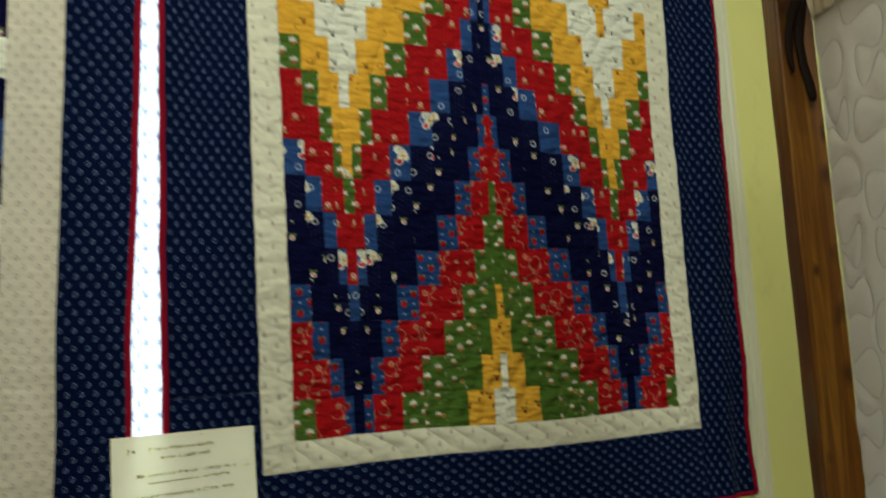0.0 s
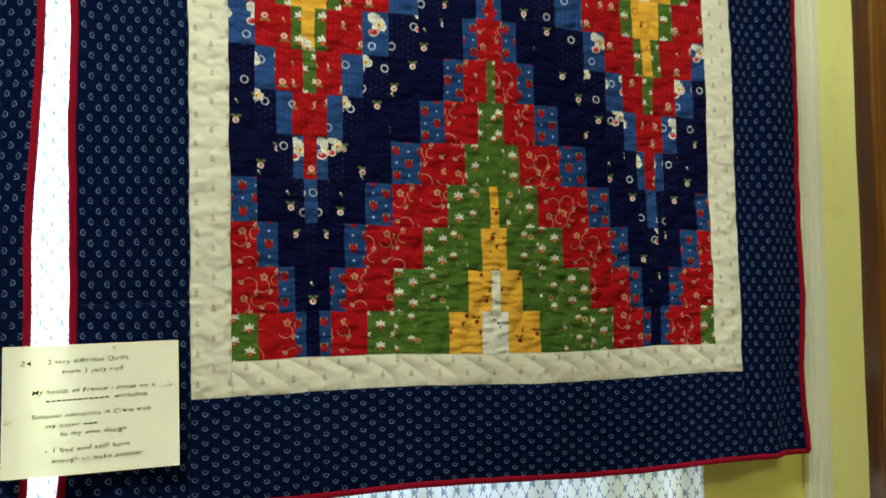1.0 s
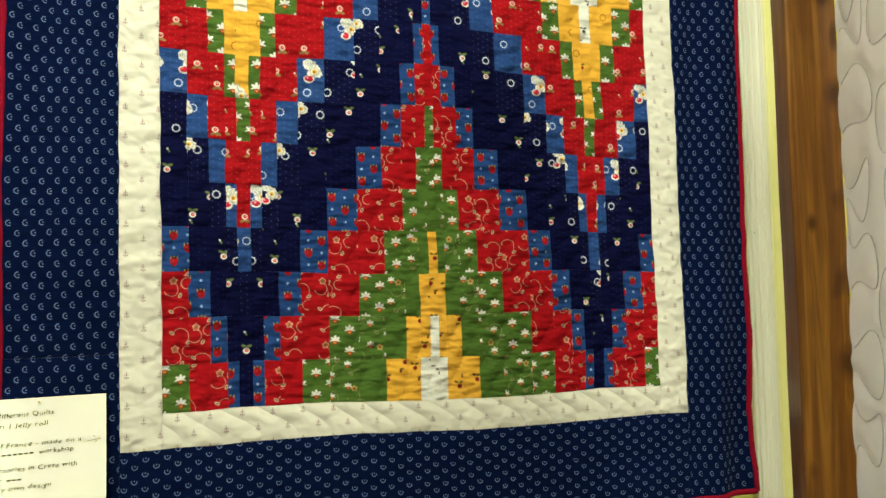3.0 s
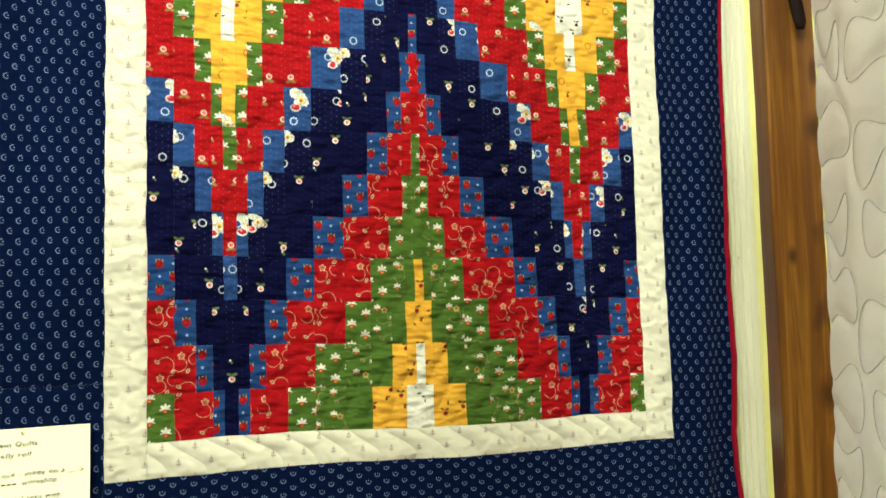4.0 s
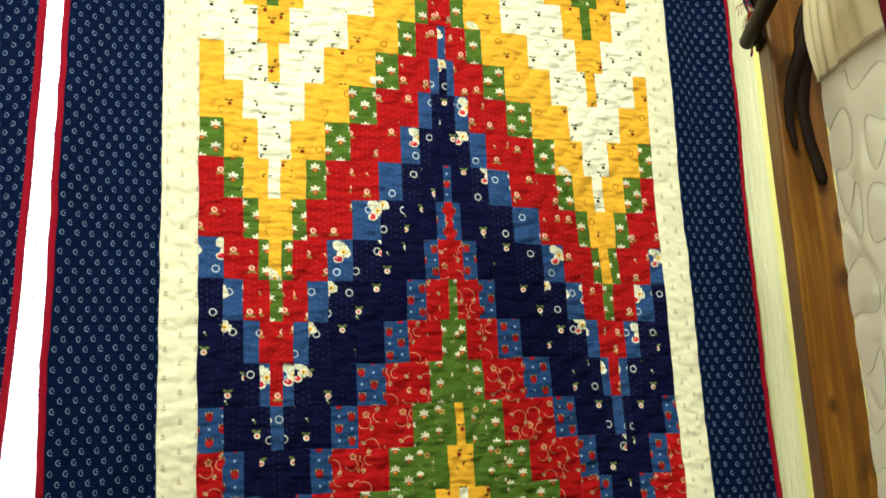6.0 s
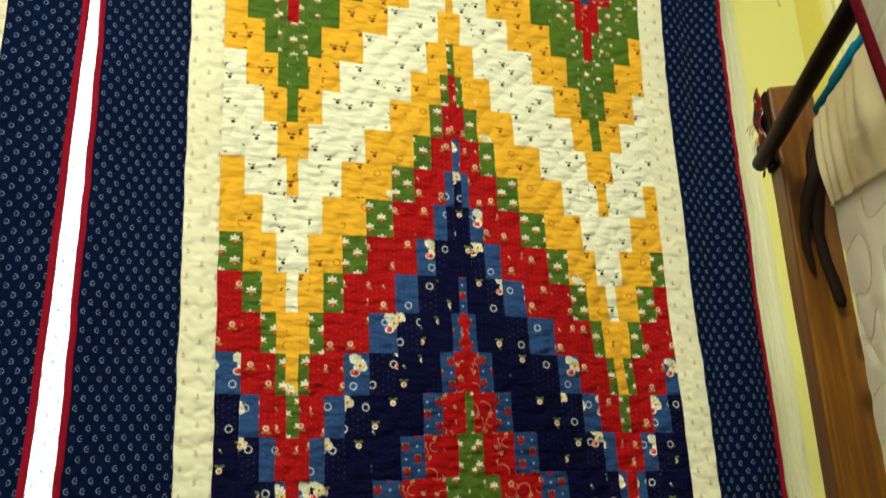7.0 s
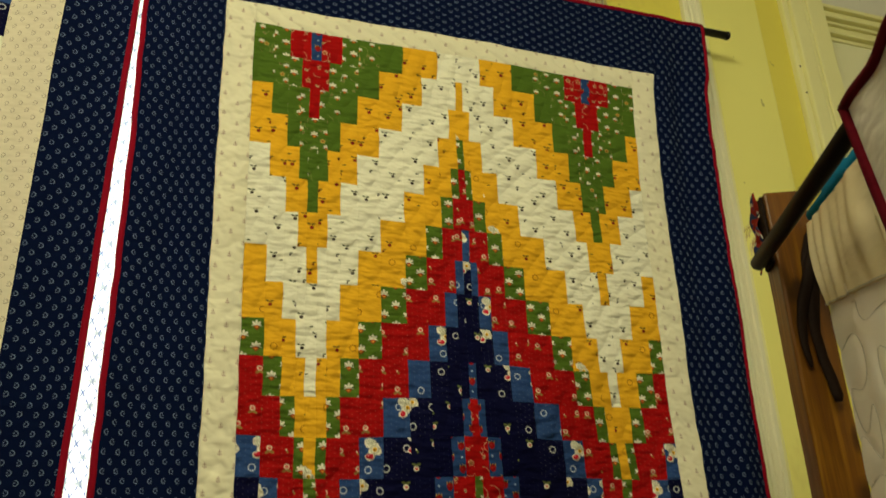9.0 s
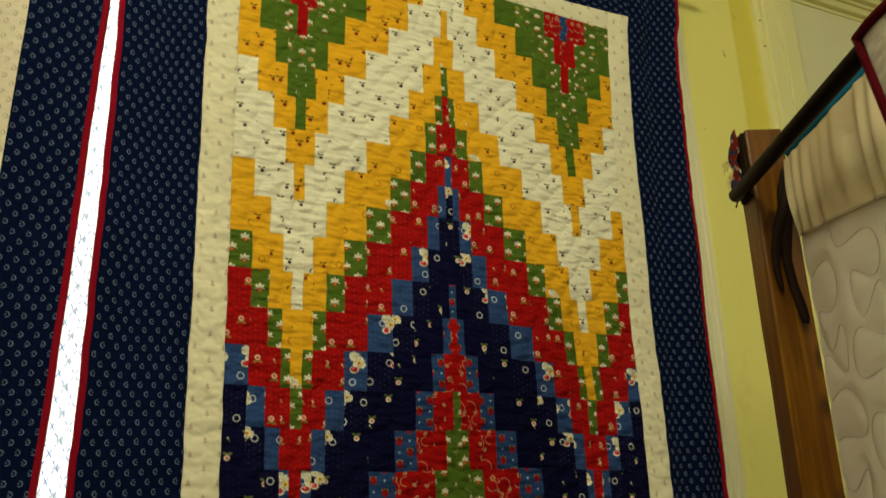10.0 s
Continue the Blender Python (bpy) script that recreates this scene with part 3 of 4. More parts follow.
# fringed edging of the window valance, hanging behind the quilt's top
valance = thing("valance", (0.0, 0.045, 2.40), "cream window valance with a long thread fringe", "valance")
part("band", sheet(steps(-0.46, 0.305, 0.012), steps(2.40, 2.50, 0.02), lambda u, v: (u, 0.036 + 0.003 * math.sin(u * 60), v), skirt=0.003), CALICO, valance)
part("braid", tube([(u, 0.034 + 0.003 * math.sin(u * 60), 2.40) for u in steps(-0.46, 0.305, 0.012)], 0.005, 6, (0.7, 1.2)), CREAM_SIDE, valance)
fringe_rng = random.Random(4)
fringe = bmesh.new()
for u in steps(-0.455, 0.303, 0.0031):
    lean, long = fringe_rng.uniform(-0.006, 0.006), fringe_rng.uniform(0.075, 0.10)
    y = 0.033 + fringe_rng.uniform(-0.003, 0.003)
    rope = tube([(u, y, 2.398), (u + lean * 0.4, y - 0.001, 2.398 - long * 0.5), (u + lean, y, 2.398 - long)], [0.0013, 0.0011, 0.0006], 5)
    me = bpy.data.meshes.new("strand")
    rope.to_mesh(me)
    rope.free()
    fringe.from_mesh(me)
    bpy.data.meshes.remove(me)
tagged(part("fringe", fringe, FRINGE, valance, "cream and olive thread fringe"), kind="stuff")

# ---- the bargello quilt ----
H, Z0 = 0.0508, 1.15
BOUNDS = [-0.319, -0.290, -0.267, -0.249, -0.237, -0.222, -0.209, -0.191, -0.166, -0.134, -0.098, -0.067, -0.042, -0.024, -0.012,
          -0.001, 0.009, 0.028, 0.051, 0.083, 0.121, 0.152, 0.177, 0.195, 0.207, 0.222, 0.235, 0.256, 0.283, 0.304]
SHIFT = [0, 1, 2, 3, 4, 3, 2, 1, 0, -1, -2, -3, -4, -5, -6, -5, -4, -3, -2, -1, 0, 1, 2, 3, 4, 3, 2, 1, 0]
LEFT_SAG = [(1.15, 0.0), (1.66, -0.007), (2.0, -0.012), (2.165, -0.013)]
RIGHT_SAG = [(1.15, 0.0), (1.64, -0.006), (2.0, -0.003), (2.1, 0.002), (2.165, 0.008), (2.215, 0.016)]


def fall(x, z):
    """How far the hanging quilt's face stands off its plane."""
    y = 0.0016 * math.sin(11 * x + 3 * z) + 0.0012 * math.sin(23 * z + 5 * x)
    w = max(ease(x, 0.34, 0.40), ease(-x, 0.37, 0.42))
    w *= 1 - 0.75 * ease(z, 2.16, 2.31)
    y += w * ((0.0075 if x > 0 else 0.0040) * math.sin(70 * x + 2.3 * math.sin(2.1 * z) + 0.8) + 0.0025 * math.sin(5.2 * z + 20 * x))
    y += 0.016 * ease(x, 0.39, 0.475) * ease(1.25 - z, 0.0, 0.25)
    y += 0.0014 * noise.noise((x * 32, 0.3, z * 46)) + 0.0009 * noise.noise((x * 40, 7.3, z * 120))
    return y


def hung(x, z, lift=0.0):
    k = min(1.0, max(0.0, (x + 0.319) / 0.623))
    sag = (1 - k) * table(z, LEFT_SAG) + k * table(z, RIGHT_SAG) + (0.012 * (x > 0.4) - 0.012 * (x < -0.42)) * ease(1.12 - z, 0, 0.12) * ease(abs(x), 0.42, 0.46)
    sag += 0.012 * ease(x, 0.36, 0.44) * ease(z, 2.17, 2.33)
    sag += ease(-x, 0.37, 0.45) * table(z, [(1.40, 0.0), (1.95, 0.0075), (2.20, 0.004)])
    dz = 0.003 * math.sin(7 * x + 1) * ease(z, 2.0, 2.3) + 0.002 * math.sin(9 * z + 14 * x)
    return Vector((x + sag + 0.0016 * noise.noise((x * 20, 3.1, z * 30)), fall(x, z) - lift, z + dz + 0.0012 * noise.noise((x * 24, 9.1, z * 24))))


quilt = thing("bargello_quilt", (0, 0.004, 0.995), "hung patchwork quilt of stepped red, green, yellow and navy peaks", "quilt")
rng = random.Random(7)


def patch_into(bm, c, r, slot=0):
    x0, x1 = BOUNDS[c], BOUNDS[c + 1]
    z0, z1 = Z0 + r * H, Z0 + (r + 1) * H
    du, dv = rng.uniform(0, 2.0), rng.uniform(-0.002, 0.002)
    us = [x0 + 0.00003] + steps(x0 + 0.0025, x1 - 0.0025, 0.02) + [x1 - 0.00003]
    vs = [z0 + 0.00003] + steps(z0 + 0.003, z1 - 0.003, 0.016) + [z1 - 0.00003]
    wob = rng.uniform(-0.0003, 0.0003)

    def at(u, v):
        rim = min(u - x0, x1 - u, v - z0, z1 - v)
        return hung(u, v + wob * (0.5 if rim < 0.001 else 1), 0.0009 * ease(rim, 0, 0.005))

    return sheet(us, vs, at, lambda u, v: (u - x0 + du, v - z0 + dv), 0.0022, bm, slot)


NEAR = range(4, 14)  # the ten rows that pass at eye level are single pieces, the rest is joined
backing = part("backing", sheet(steps(-0.478, 0.454, 0.012), steps(0.998, 2.330, 0.016), lambda u, v: hung(u, v, -0.0065), skirt=0.003), BACKING, quilt)
top = part("patchwork", sheet(steps(BOUNDS[0] - 0.004, BOUNDS[-1] + 0.004, 0.012), steps(Z0 - 0.004, Z0 + 20 * H + 0.004, 0.013), lambda u, v: hung(u, v, -0.0018)), BACKING, quilt, "stepped bargello patchwork of printed cottons")


# cream inner border and navy outer border; each strip has its print along its length
def strip(name, x0, x1, z0, z1, mat, upright, lift=0.0, flip=1, label=""):
    def at(u, v):
        rim = min(u - x0, x1 - u, v - z0, z1 - v)
        return hung(u, v, lift + 0.0012 * ease(rim, 0, 0.004) - 0.0006)

    uv = (lambda u, v: (v, flip * u + 1)) if upright and mat is NAVY_BORDER else (lambda u, v: (u + 1.9976, v * flip + 3))
    return part(name, sheet([x0 + 0.0002] + steps(x0 + 0.004, x1 - 0.004, 0.009) + [x1 - 0.0002], [z0 + 0.0002] + steps(z0 + 0.004, z1 - 0.004, 0.009) + [z1 - 0.0002], at, uv, 0.003), mat, quilt, label)


IN_L, IN_R, IN_B, IN_T = -0.362, 0.347, 1.112, 2.203
ZT = Z0 + 20 * H
OUT_L, OUT_R, OUT_B, OUT_T = -0.4765, 0.452, 0.999, 2.327
for x0, x1, z0, z1, up in ((IN_L, BOUNDS[0], IN_B, IN_T, True), (BOUNDS[-1], IN_R, IN_B, IN_T, True), (BOUNDS[0], BOUNDS[-1], IN_B, Z0, False), (BOUNDS[0], BOUNDS[-1], ZT, IN_T, False)):
    strip("inner_border", x0, x1, z0, z1, CREAM_SIDE if up else CREAM_BORDER, up, label="cream border with a small sprig print")
for x0, x1, z0, z1, up, flip in ((OUT_L, IN_L, OUT_B, 1.216, True, 1), (OUT_L, IN_L, 1.216, OUT_T, True, 1), (IN_R, OUT_R, OUT_B, OUT_T, True, 1), (IN_L, IN_R, OUT_B, IN_B, False, 1), (IN_L, IN_R, IN_T, OUT_T, False, 1)):
    strip("outer_border", x0, x1, z0, z1, NAVY_BORDER, up, 0.0, flip, "navy border with pale crescent print")


def binding(corners, at, parent, mat, width=0.0044):
    for (x0, z0), (x1, z1) in zip(corners, corners[1:] + corners[:1]):
        n = max(2, round(math.hypot(x1 - x0, z1 - z0) / 0.015))
        part("binding", tube([at(x0 + (x1 - x0) * k / n, z0 + (z1 - z0) * k / n) for k in range(n + 1)], width, 8, (1.0, 0.95)), mat, parent, "dark red binding", True)


binding([(OUT_L - 0.002, OUT_B - 0.002), (OUT_R + 0.002, OUT_B - 0.002), (OUT_R + 0.002, OUT_T + 0.002), (OUT_L - 0.002, OUT_T + 0.002)], lambda x, z: hung(x, z, -0.002), quilt, BINDING)

pole = thing("hanging_pole", (0, 0.016, 2.300), "slim black steel pole carrying the quilt", "pole")
part("bar", tube([(-0.50, 0.017, 2.322), (0.553, 0.017, 2.335)], 0.0075, 14), IRON, pole, "", True)
part("end_cap", tube([(0.551, 0.017, 2.335), (0.556, 0.017, 2.335), (0.559, 0.017, 2.335)], [0.0085, 0.0085, 0.005], 14), IRON, pole, "", True)

# ---- the neighbouring quilt ----
other = thing("jelly_roll_quilt", (-0.95, 0.004, 0.995), "patchwork quilt with navy and cream crescent-print borders and red binding", "quilt")


def other_at(x, z, lift=0.0):
    y = 0.006 * math.sin(62 * x + 1.7 * math.sin(2.4 * z)) + 0.003 * math.sin(6 * z + 15 * x) + 0.001 * noise.noise((x * 30, 5.0, z * 40))
    return Vector((x + table(z, [(1.0, 0.001), (1.33, 0.005), (1.5, 0.0115), (1.9, 0.020), (2.2, 0.030), (2.33, 0.034)]) * (0.25 + 0.75 * ease(x, -0.66, -0.53)) + 0.002 * noise.noise((2.2, x * 8, z * 9)), y - lift, z))


def other_strip(name, x0, x1, z0, z1, mat, upright, label=""):
    uv = (lambda u, v: (v, -u + 1)) if upright else (lambda u, v: (u + 2, v + 3))
    return part(name, sheet(steps(x0, x1, 0.009), steps(z0, z1, 0.012), lambda u, v: other_at(u, v), uv, 0.003), mat, other, label)


OX0, OX1 = -1.46, -0.5275
other_strip("outer_border", -0.605, OX1, 0.999, 2.327, NAVY_BORDER, True, "navy border with pale crescent print")
other_strip("outer_border", OX0, -1.376, 0.999, 2.327, NAVY_BORDER, True, "navy border with pale crescent print")
other_strip("outer_border", -1.376, -0.605, 0.999, 1.083, NAVY_BORDER, False, "navy border with pale crescent print")
other_strip("outer_border", -1.376, -0.605, 2.243, 2.327, NAVY_BORDER, False, "navy border with pale crescent print")
other_strip("inner_border", -0.665, -0.605, 1.083, 1.2715, CREAM_CRESCENT, True, "cream border with crescent print")
other_strip("inner_border", -0.665, -0.605, 1.2715, 2.243, CREAM_CRESCENT, True, "cream border with crescent print")
other_strip("inner_border", -1.376, -1.316, 1.083, 2.243, CREAM_CRESCENT, True, "cream border with crescent print")
other_strip("inner_border", -1.316, -0.665, 1.083, 1.143, CREAM_CRESCENT, False, "cream border with crescent print")
other_strip("inner_border", -1.316, -0.665, 2.183, 2.243, CREAM_CRESCENT, False, "cream border with crescent print")
part("backing", sheet(steps(OX0, OX1, 0.03), steps(0.999, 2.327, 0.03), lambda u, v: other_at(u, v, -0.006), skirt=0.003), BACKING, other)
binding([(OX0, 0.997), (OX1 + 0.001, 0.997), (OX1 + 0.001, 2.329), (OX0, 2.329)], lambda x, z: other_at(x, z, -0.002), other, BINDING)
ORDER = [6, 13, 4, 14, 5, 13, 6, 7, 4, 15, 5, 14]
for i in range(13):
    for j in range(20):
        x1 = -0.665 - i * 0.0501
        z0 = 1.143 + j * 0.052
        a, b = rng.uniform(0, 1), rng.uniform(0, 1)
        part("patch", sheet(steps(x1 - 0.0499, x1 - 0.0002, 0.025), steps(z0 + 0.0002, z0 + 0.0518, 0.026), lambda u, v: other_at(u, v, 0.0006), lambda u, v: (u + a, v + b), 0.002),
             FABRICS[ORDER[(j + i * 3) % 12]], other)
pole2 = thing("hanging_pole", (-1.0, 0.016, 2.300), "slim black steel pole carrying the neighbouring quilt", "pole")
part("bar", tube([(-1.52, 0.017, 2.306), (-0.53, 0.017, 2.306)], 0.0075, 14), IRON, pole2, "", True)

# ---- the note card, pinned across the gap between the quilts ----
card = thing("note_card", (-0.458, -0.012, 1.05), "cream handwritten note card pinned over the quilts' edges", "card")
CARD_AT = pose(-0.5425, -0.0150, 1.1725, 90, 0, 0) @ pose(0, 0, 0, 0, 0, 1.0)
CW, CH = 0.1675, 0.129


def card_at(u, v, lift=0.0):
    """u from the card's left edge, v down from its top."""
    return CARD_AT @ Vector((u, -v, lift + 0.012 * (v / CH) ** 1.5 + 0.0015 * math.sin(u * 30)))


def card_sheet(a, b, c, d, lift):
    bm = bmesh.new()
    us, vs = steps(a, b, 0.008), steps(c, d, 0.008)
    front = [[bm.verts.new(card_at(u, v, lift)) for v in vs] for u in us]
    for i in range(len(us) - 1):
        for j in range(len(vs) - 1):
            bm.faces.new((front[i][j], front[i][j + 1], front[i + 1][j + 1], front[i + 1][j]))
    r = bmesh.ops.extrude_face_region(bm, geom=bm.faces[:])
    for v in r["geom"]:
        if isinstance(v, bmesh.types.BMVert):
            v.co.y += 0.0006
    bmesh.ops.recalc_face_normals(bm, faces=bm.faces)
    return bm


part("paper", card_sheet(0, CW, 0, CH, 0), CARD, card)


def writing(text, u0, u1, v, rise=0.0):
    """A line of handwriting from u0 to u1, its foot v below the card's top."""
    curve = bpy.data.curves.new("writing", "FONT")
    curve.body, curve.size, curve.shear, curve.resolution_u, curve.space_character = text, 1.0, 0.12, 2, 1.06
    curve.offset = 0.002
    ob = new("writing", curve)
    me = bpy.data.meshes.new_from_object(ob.evaluated_get(bpy.context.evaluated_depsgraph_get()))
    bpy.data.objects.remove(ob)
    wide = max(p.co.x for p in me.vertices)
    k = (u1 - u0) / wide
    kz = min(k, 0.0068) if len(text) > 3 else 0.0075
    for p in me.vertices:
        u = u0 + p.co.x * k
        vv = v - p.co.y * kz - rise * (u - u0) - 0.0004 * math.sin(u * 400)
        p.co = card_at(u, vv, 0.0007)
    me.materials.append(INK)
    ob = new("writing", me)
    ob.parent, ob.matrix_parent_inverse = card, card.matrix_basis.inverted()


K = 0.000295


def line(text, x0, x1, y, rise=0.02):
    x0, x1 = (x + max(0, 40 * (1 - (x - 8) / 425)) for x in (x0, x1))
    writing(text, (x0 - 8) * K, (x1 - 8) * K, (y - 104) * K, rise)


def ink_bar(x0, x1, y, rise=0.02):
    x0 += max(0, 40 * (1 - (x0 - 8) / 425))
    x1 += max(0, 40 * (1 - (x1 - 8) / 425))
    for a in steps(x0, x1, 17)[:-1]:
        v = (y - 104) * K - rise * (a - x0) * K
        part("ink_bar", card_sheet((a - 8) * K, (a + 4) * K, v - 8 * K, v - 3 * K, 0.0004), INK, card)


line("24", 22, 64, 172)
line("2 very different Quilts", 118, 405, 168)
line("from 1 jelly roll", 168, 385, 203)
line("My South of France - made on a", 65, 495, 270)
ink_bar(115, 340, 299)
line("workshop", 352, 470, 294)
line("Summer memories in Crete with", 65, 482, 351)
line("my sister", 112, 232, 383)
ink_bar(245, 298, 381)
line("to my own design", 163, 397, 411)
line("- 1 bag and still have", 112, 411, 464)
line("enough to make another", 135, 456, 498)


def stroke(pts):
    part("arrow", tube([card_at((x - 8) * K, (y - 104) * K, 0.0005) for x, y in pts], 0.00025, 5), INK, card)


stroke([(505, 266), (530, 263), (556, 258)])
stroke([(534, 247), (558, 257), (536, 272)])
stroke([(14, 362), (30, 357), (50, 350)])
stroke([(30, 348), (14, 362), (36, 366)])
for u in (0.104,):
    p = card_at(u, 0.004, 0.001)
    part("pin", tube([p + Vector((0, 0.004, 0)), p + Vector((0, -0.001, 0)), p + Vector((0, -0.0022, 0))], [0.0006, 0.0014, 0.0006], 8), CALICO, card)

# coral paper tag at the foot of the neighbouring quilt
tag = thing("paper_tag", (-0.54, -0.012, 0.955), "coral-red paper tag at the neighbouring quilt's lower corner", "tag")
bm = bmesh.new()
outline = [(-0.60, 1.004), (-0.545, 1.008), (-0.530, 1.001), (-0.517, 0.985), (-0.520, 0.965), (-0.60, 0.945)]
front = [bm.verts.new((x, -0.012 - 0.1 * (x + 0.56) ** 2, z)) for x, z in outline]
rear = [bm.verts.new(v.co + Vector((0, 0.0012, 0))) for v in front]
bm.faces.new(front[::-1])
bm.faces.new(rear)
for k in range(len(front)):
    bm.faces.new((front[k], front[(k + 1) % 6], rear[(k + 1) % 6], rear[k]))
bmesh.ops.recalc_face_normals(bm, faces=bm.faces)
part("paper", bm, PINK, tag)

# ---- the wooden stand and what hangs on it ----
D = Vector((-0.42, -0.907, 0)).normalized()   # along the rods, towards the room
P = Vector((0.907, -0.42, 0)).normalized()    # across them
FL = Vector((0.229, -0.351, 0))
UP = Vector((0, 0, 1))

stand = thing("quilt_stand", (0.245, -0.335, 0), "upright of a stained pine quilt stand with a sawn top", "stand")
bm = bmesh.new()
zs = steps(0.04, 1.786, 0.06)
rows = []
for z in zs:
    w = 0.0004 * math.sin(z * 31)
    cs = []
    for a, b in ((0, 0), (1, 0), (1, 1), (0, 1)):
        cs.append(FL + P * (a * 0.0455 - 0.004 + w) - D * (b * 0.044))
    rows.append([bm.verts.new(c + UP * (z - (0.004 * (k in (2, 3)) if z > 1.78 else 0))) for k, c in enumerate(cs)])
for a, b in zip(rows, rows[1:]):
    for k in range(4):
        bm.faces.new((a[k], a[(k + 1) % 4], b[(k + 1) % 4], b[k]))
bm.faces.new(rows[0][::-1])
bm.faces.new(rows[-1])
bmesh.ops.recalc_face_normals(bm, faces=bm.faces)
rim = [e for e in bm.edges if len(e.link_faces) == 2 and e.calc_face_angle(0) > 0.8]
bmesh.ops.bevel(bm, geom=rim, offset=0.0028, segments=2, affect="EDGES", profile=0.5)
part("post", bm, PINE, stand)
bm = bmesh.new()
box(bm, (-0.035, -0.28, 0.0), (0.035, 0.28, 0.04), 0.004)
bm.transform(Matrix.Translation(FL + P * 0.02 - D * 0.025) @ Matrix.Rotation(math.atan2(D.y, D.x) - math.pi / 2, 4, "Z") @ Matrix.Rotation(math.pi / 2, 4, "Z"))
part("foot", bm, PINE, stand)
c = FL + P * 0.021 + D * 0.0006 + UP * 1.757
part("peg_hole", tube([c - D * 0.001, c + D * 0.0003], 0.0026, 10), LEATHER, stand)

rod = thing("display_rod", (0.22, -0.33, 1.70), "dark brown lacquered display rod lashed beside the pine upright", "rod")
R0 = Vector((0.2235, -0.320, 1.7075))
part("bar", tube([R0, R0 + D * 0.002, R0 + D * 0.70], [0.0078, 0.0086, 0.0086], 18), BROWN_ROD, rod, "", True)
wedge = bmesh.new()
box(wedge, (-0.002, -0.016, -0.008), (0.002, 0.016, 0.075), 0.0015)
wedge.transform(Matrix.Translation(FL - P * 0.0062 - D * 0.020 + UP * 1.708) @ Matrix.Rotation(math.atan2(D.y, D.x) + math.pi / 2, 4, "Z"))
part("bracket", wedge, LEATHER, rod)

scrap = thing("fabric_scrap", (0.225, -0.315, 1.70), "frayed red and blue printed fabric scrap wrapped over the rod's end", "fabric scrap")
S0 = FL - P * 0.0095 - D * 0.030


def scrap_at(u, v):
    wave = 0.0025 * math.sin(v * 160 + u * 90) + 0.002 * noise.noise((u * 90, v * 90, 3))
    return S0 - P * (0.001 + wave) - D * (u + 0.12 * (1.79 - v)) + UP * (v - 0.006 * (u / 0.02))


part("cloth", sheet(steps(-0.017, 0.012, 0.004), steps(1.706, 1.787, 0.005), scrap_at, skirt=0.0018, back=tuple(P)), SCRAP, scrap)
for k in range(16):
    a = Vector(scrap_at(0.012, rng.uniform(1.742, 1.772)))
    b = a - P * rng.uniform(0.002, 0.008) - D * rng.uniform(0.001, 0.006) - UP * rng.uniform(0.003, 0.016)
    part("frayed_thread", tube([a, (a + b) / 2 - P * 0.002, b], 0.00035, 5), CALICO if k % 3 else BINDING, scrap)

strap = thing("leather_strap", (0.245, -0.365, 1.54), "dark brown leather strap knotted round the pine upright, ends dangling", "strap")
F0 = FL + D * 0.004


def ribbon(name, pts, widths, thick=0.0022):
    """A flat band on the upright's face: places as (across, height, off the face)."""
    bm = bmesh.new()
    rings_ = []
    for (a, z, o), w in zip(pts, widths):
        c = F0 + P * a + UP * z + D * o
        rings_.append([bm.verts.new(c + P * (sx * w / 2) + D * (sy * thick)) for sx, sy in ((-1, 0), (-0.85, 0.8), (0, 1.25), (0.85, 0.8), (1, 0), (0, -0.5))])
    for a, b in zip(rings_, rings_[1:]):
        for k in range(6):
            bm.faces.new((a[k], a[(k + 1) % 6], b[(k + 1) % 6], b[k])).smooth = True
    bm.faces.new(rings_[0])
    bm.faces.new(rings_[-1][::-1])
    bmesh.ops.recalc_face_normals(bm, faces=bm.faces)
    part(name, bm, LEATHER, strap)


ribbon("long_end", [(0.045, 1.742, 0.002), (0.037, 1.725, 0.004), (0.029, 1.70, 0.005), (0.025, 1.67, 0.004), (0.021, 1.64, 0.003), (0.018, 1.615, 0.003), (0.020, 1.585, 0.004), (0.024, 1.562, 0.005), (0.026, 1.545, 0.006), (0.026, 1.538, 0.006)],
       [0.010, 0.019, 0.021, 0.018, 0.014, 0.011, 0.0110, 0.0120, 0.0115, 0.007])
ribbon("short_end", [(0.046, 1.738, 0.006), (0.034, 1.71, 0.008), (0.024, 1.68, 0.008), (0.012, 1.65, 0.006), (0.006, 1.625, 0.004), (0.004, 1.602, 0.004), (0.006, 1.583, 0.004), (0.007, 1.576, 0.004)],
       [0.008, 0.014, 0.016, 0.014, 0.011, 0.0085, 0.006, 0.003])
ribbon("loop", [(0.052, 1.66, -0.004), (0.049, 1.69, 0.001), (0.046, 1.72, 0.004), (0.046, 1.745, 0.004)], [0.006, 0.012, 0.012, 0.006])

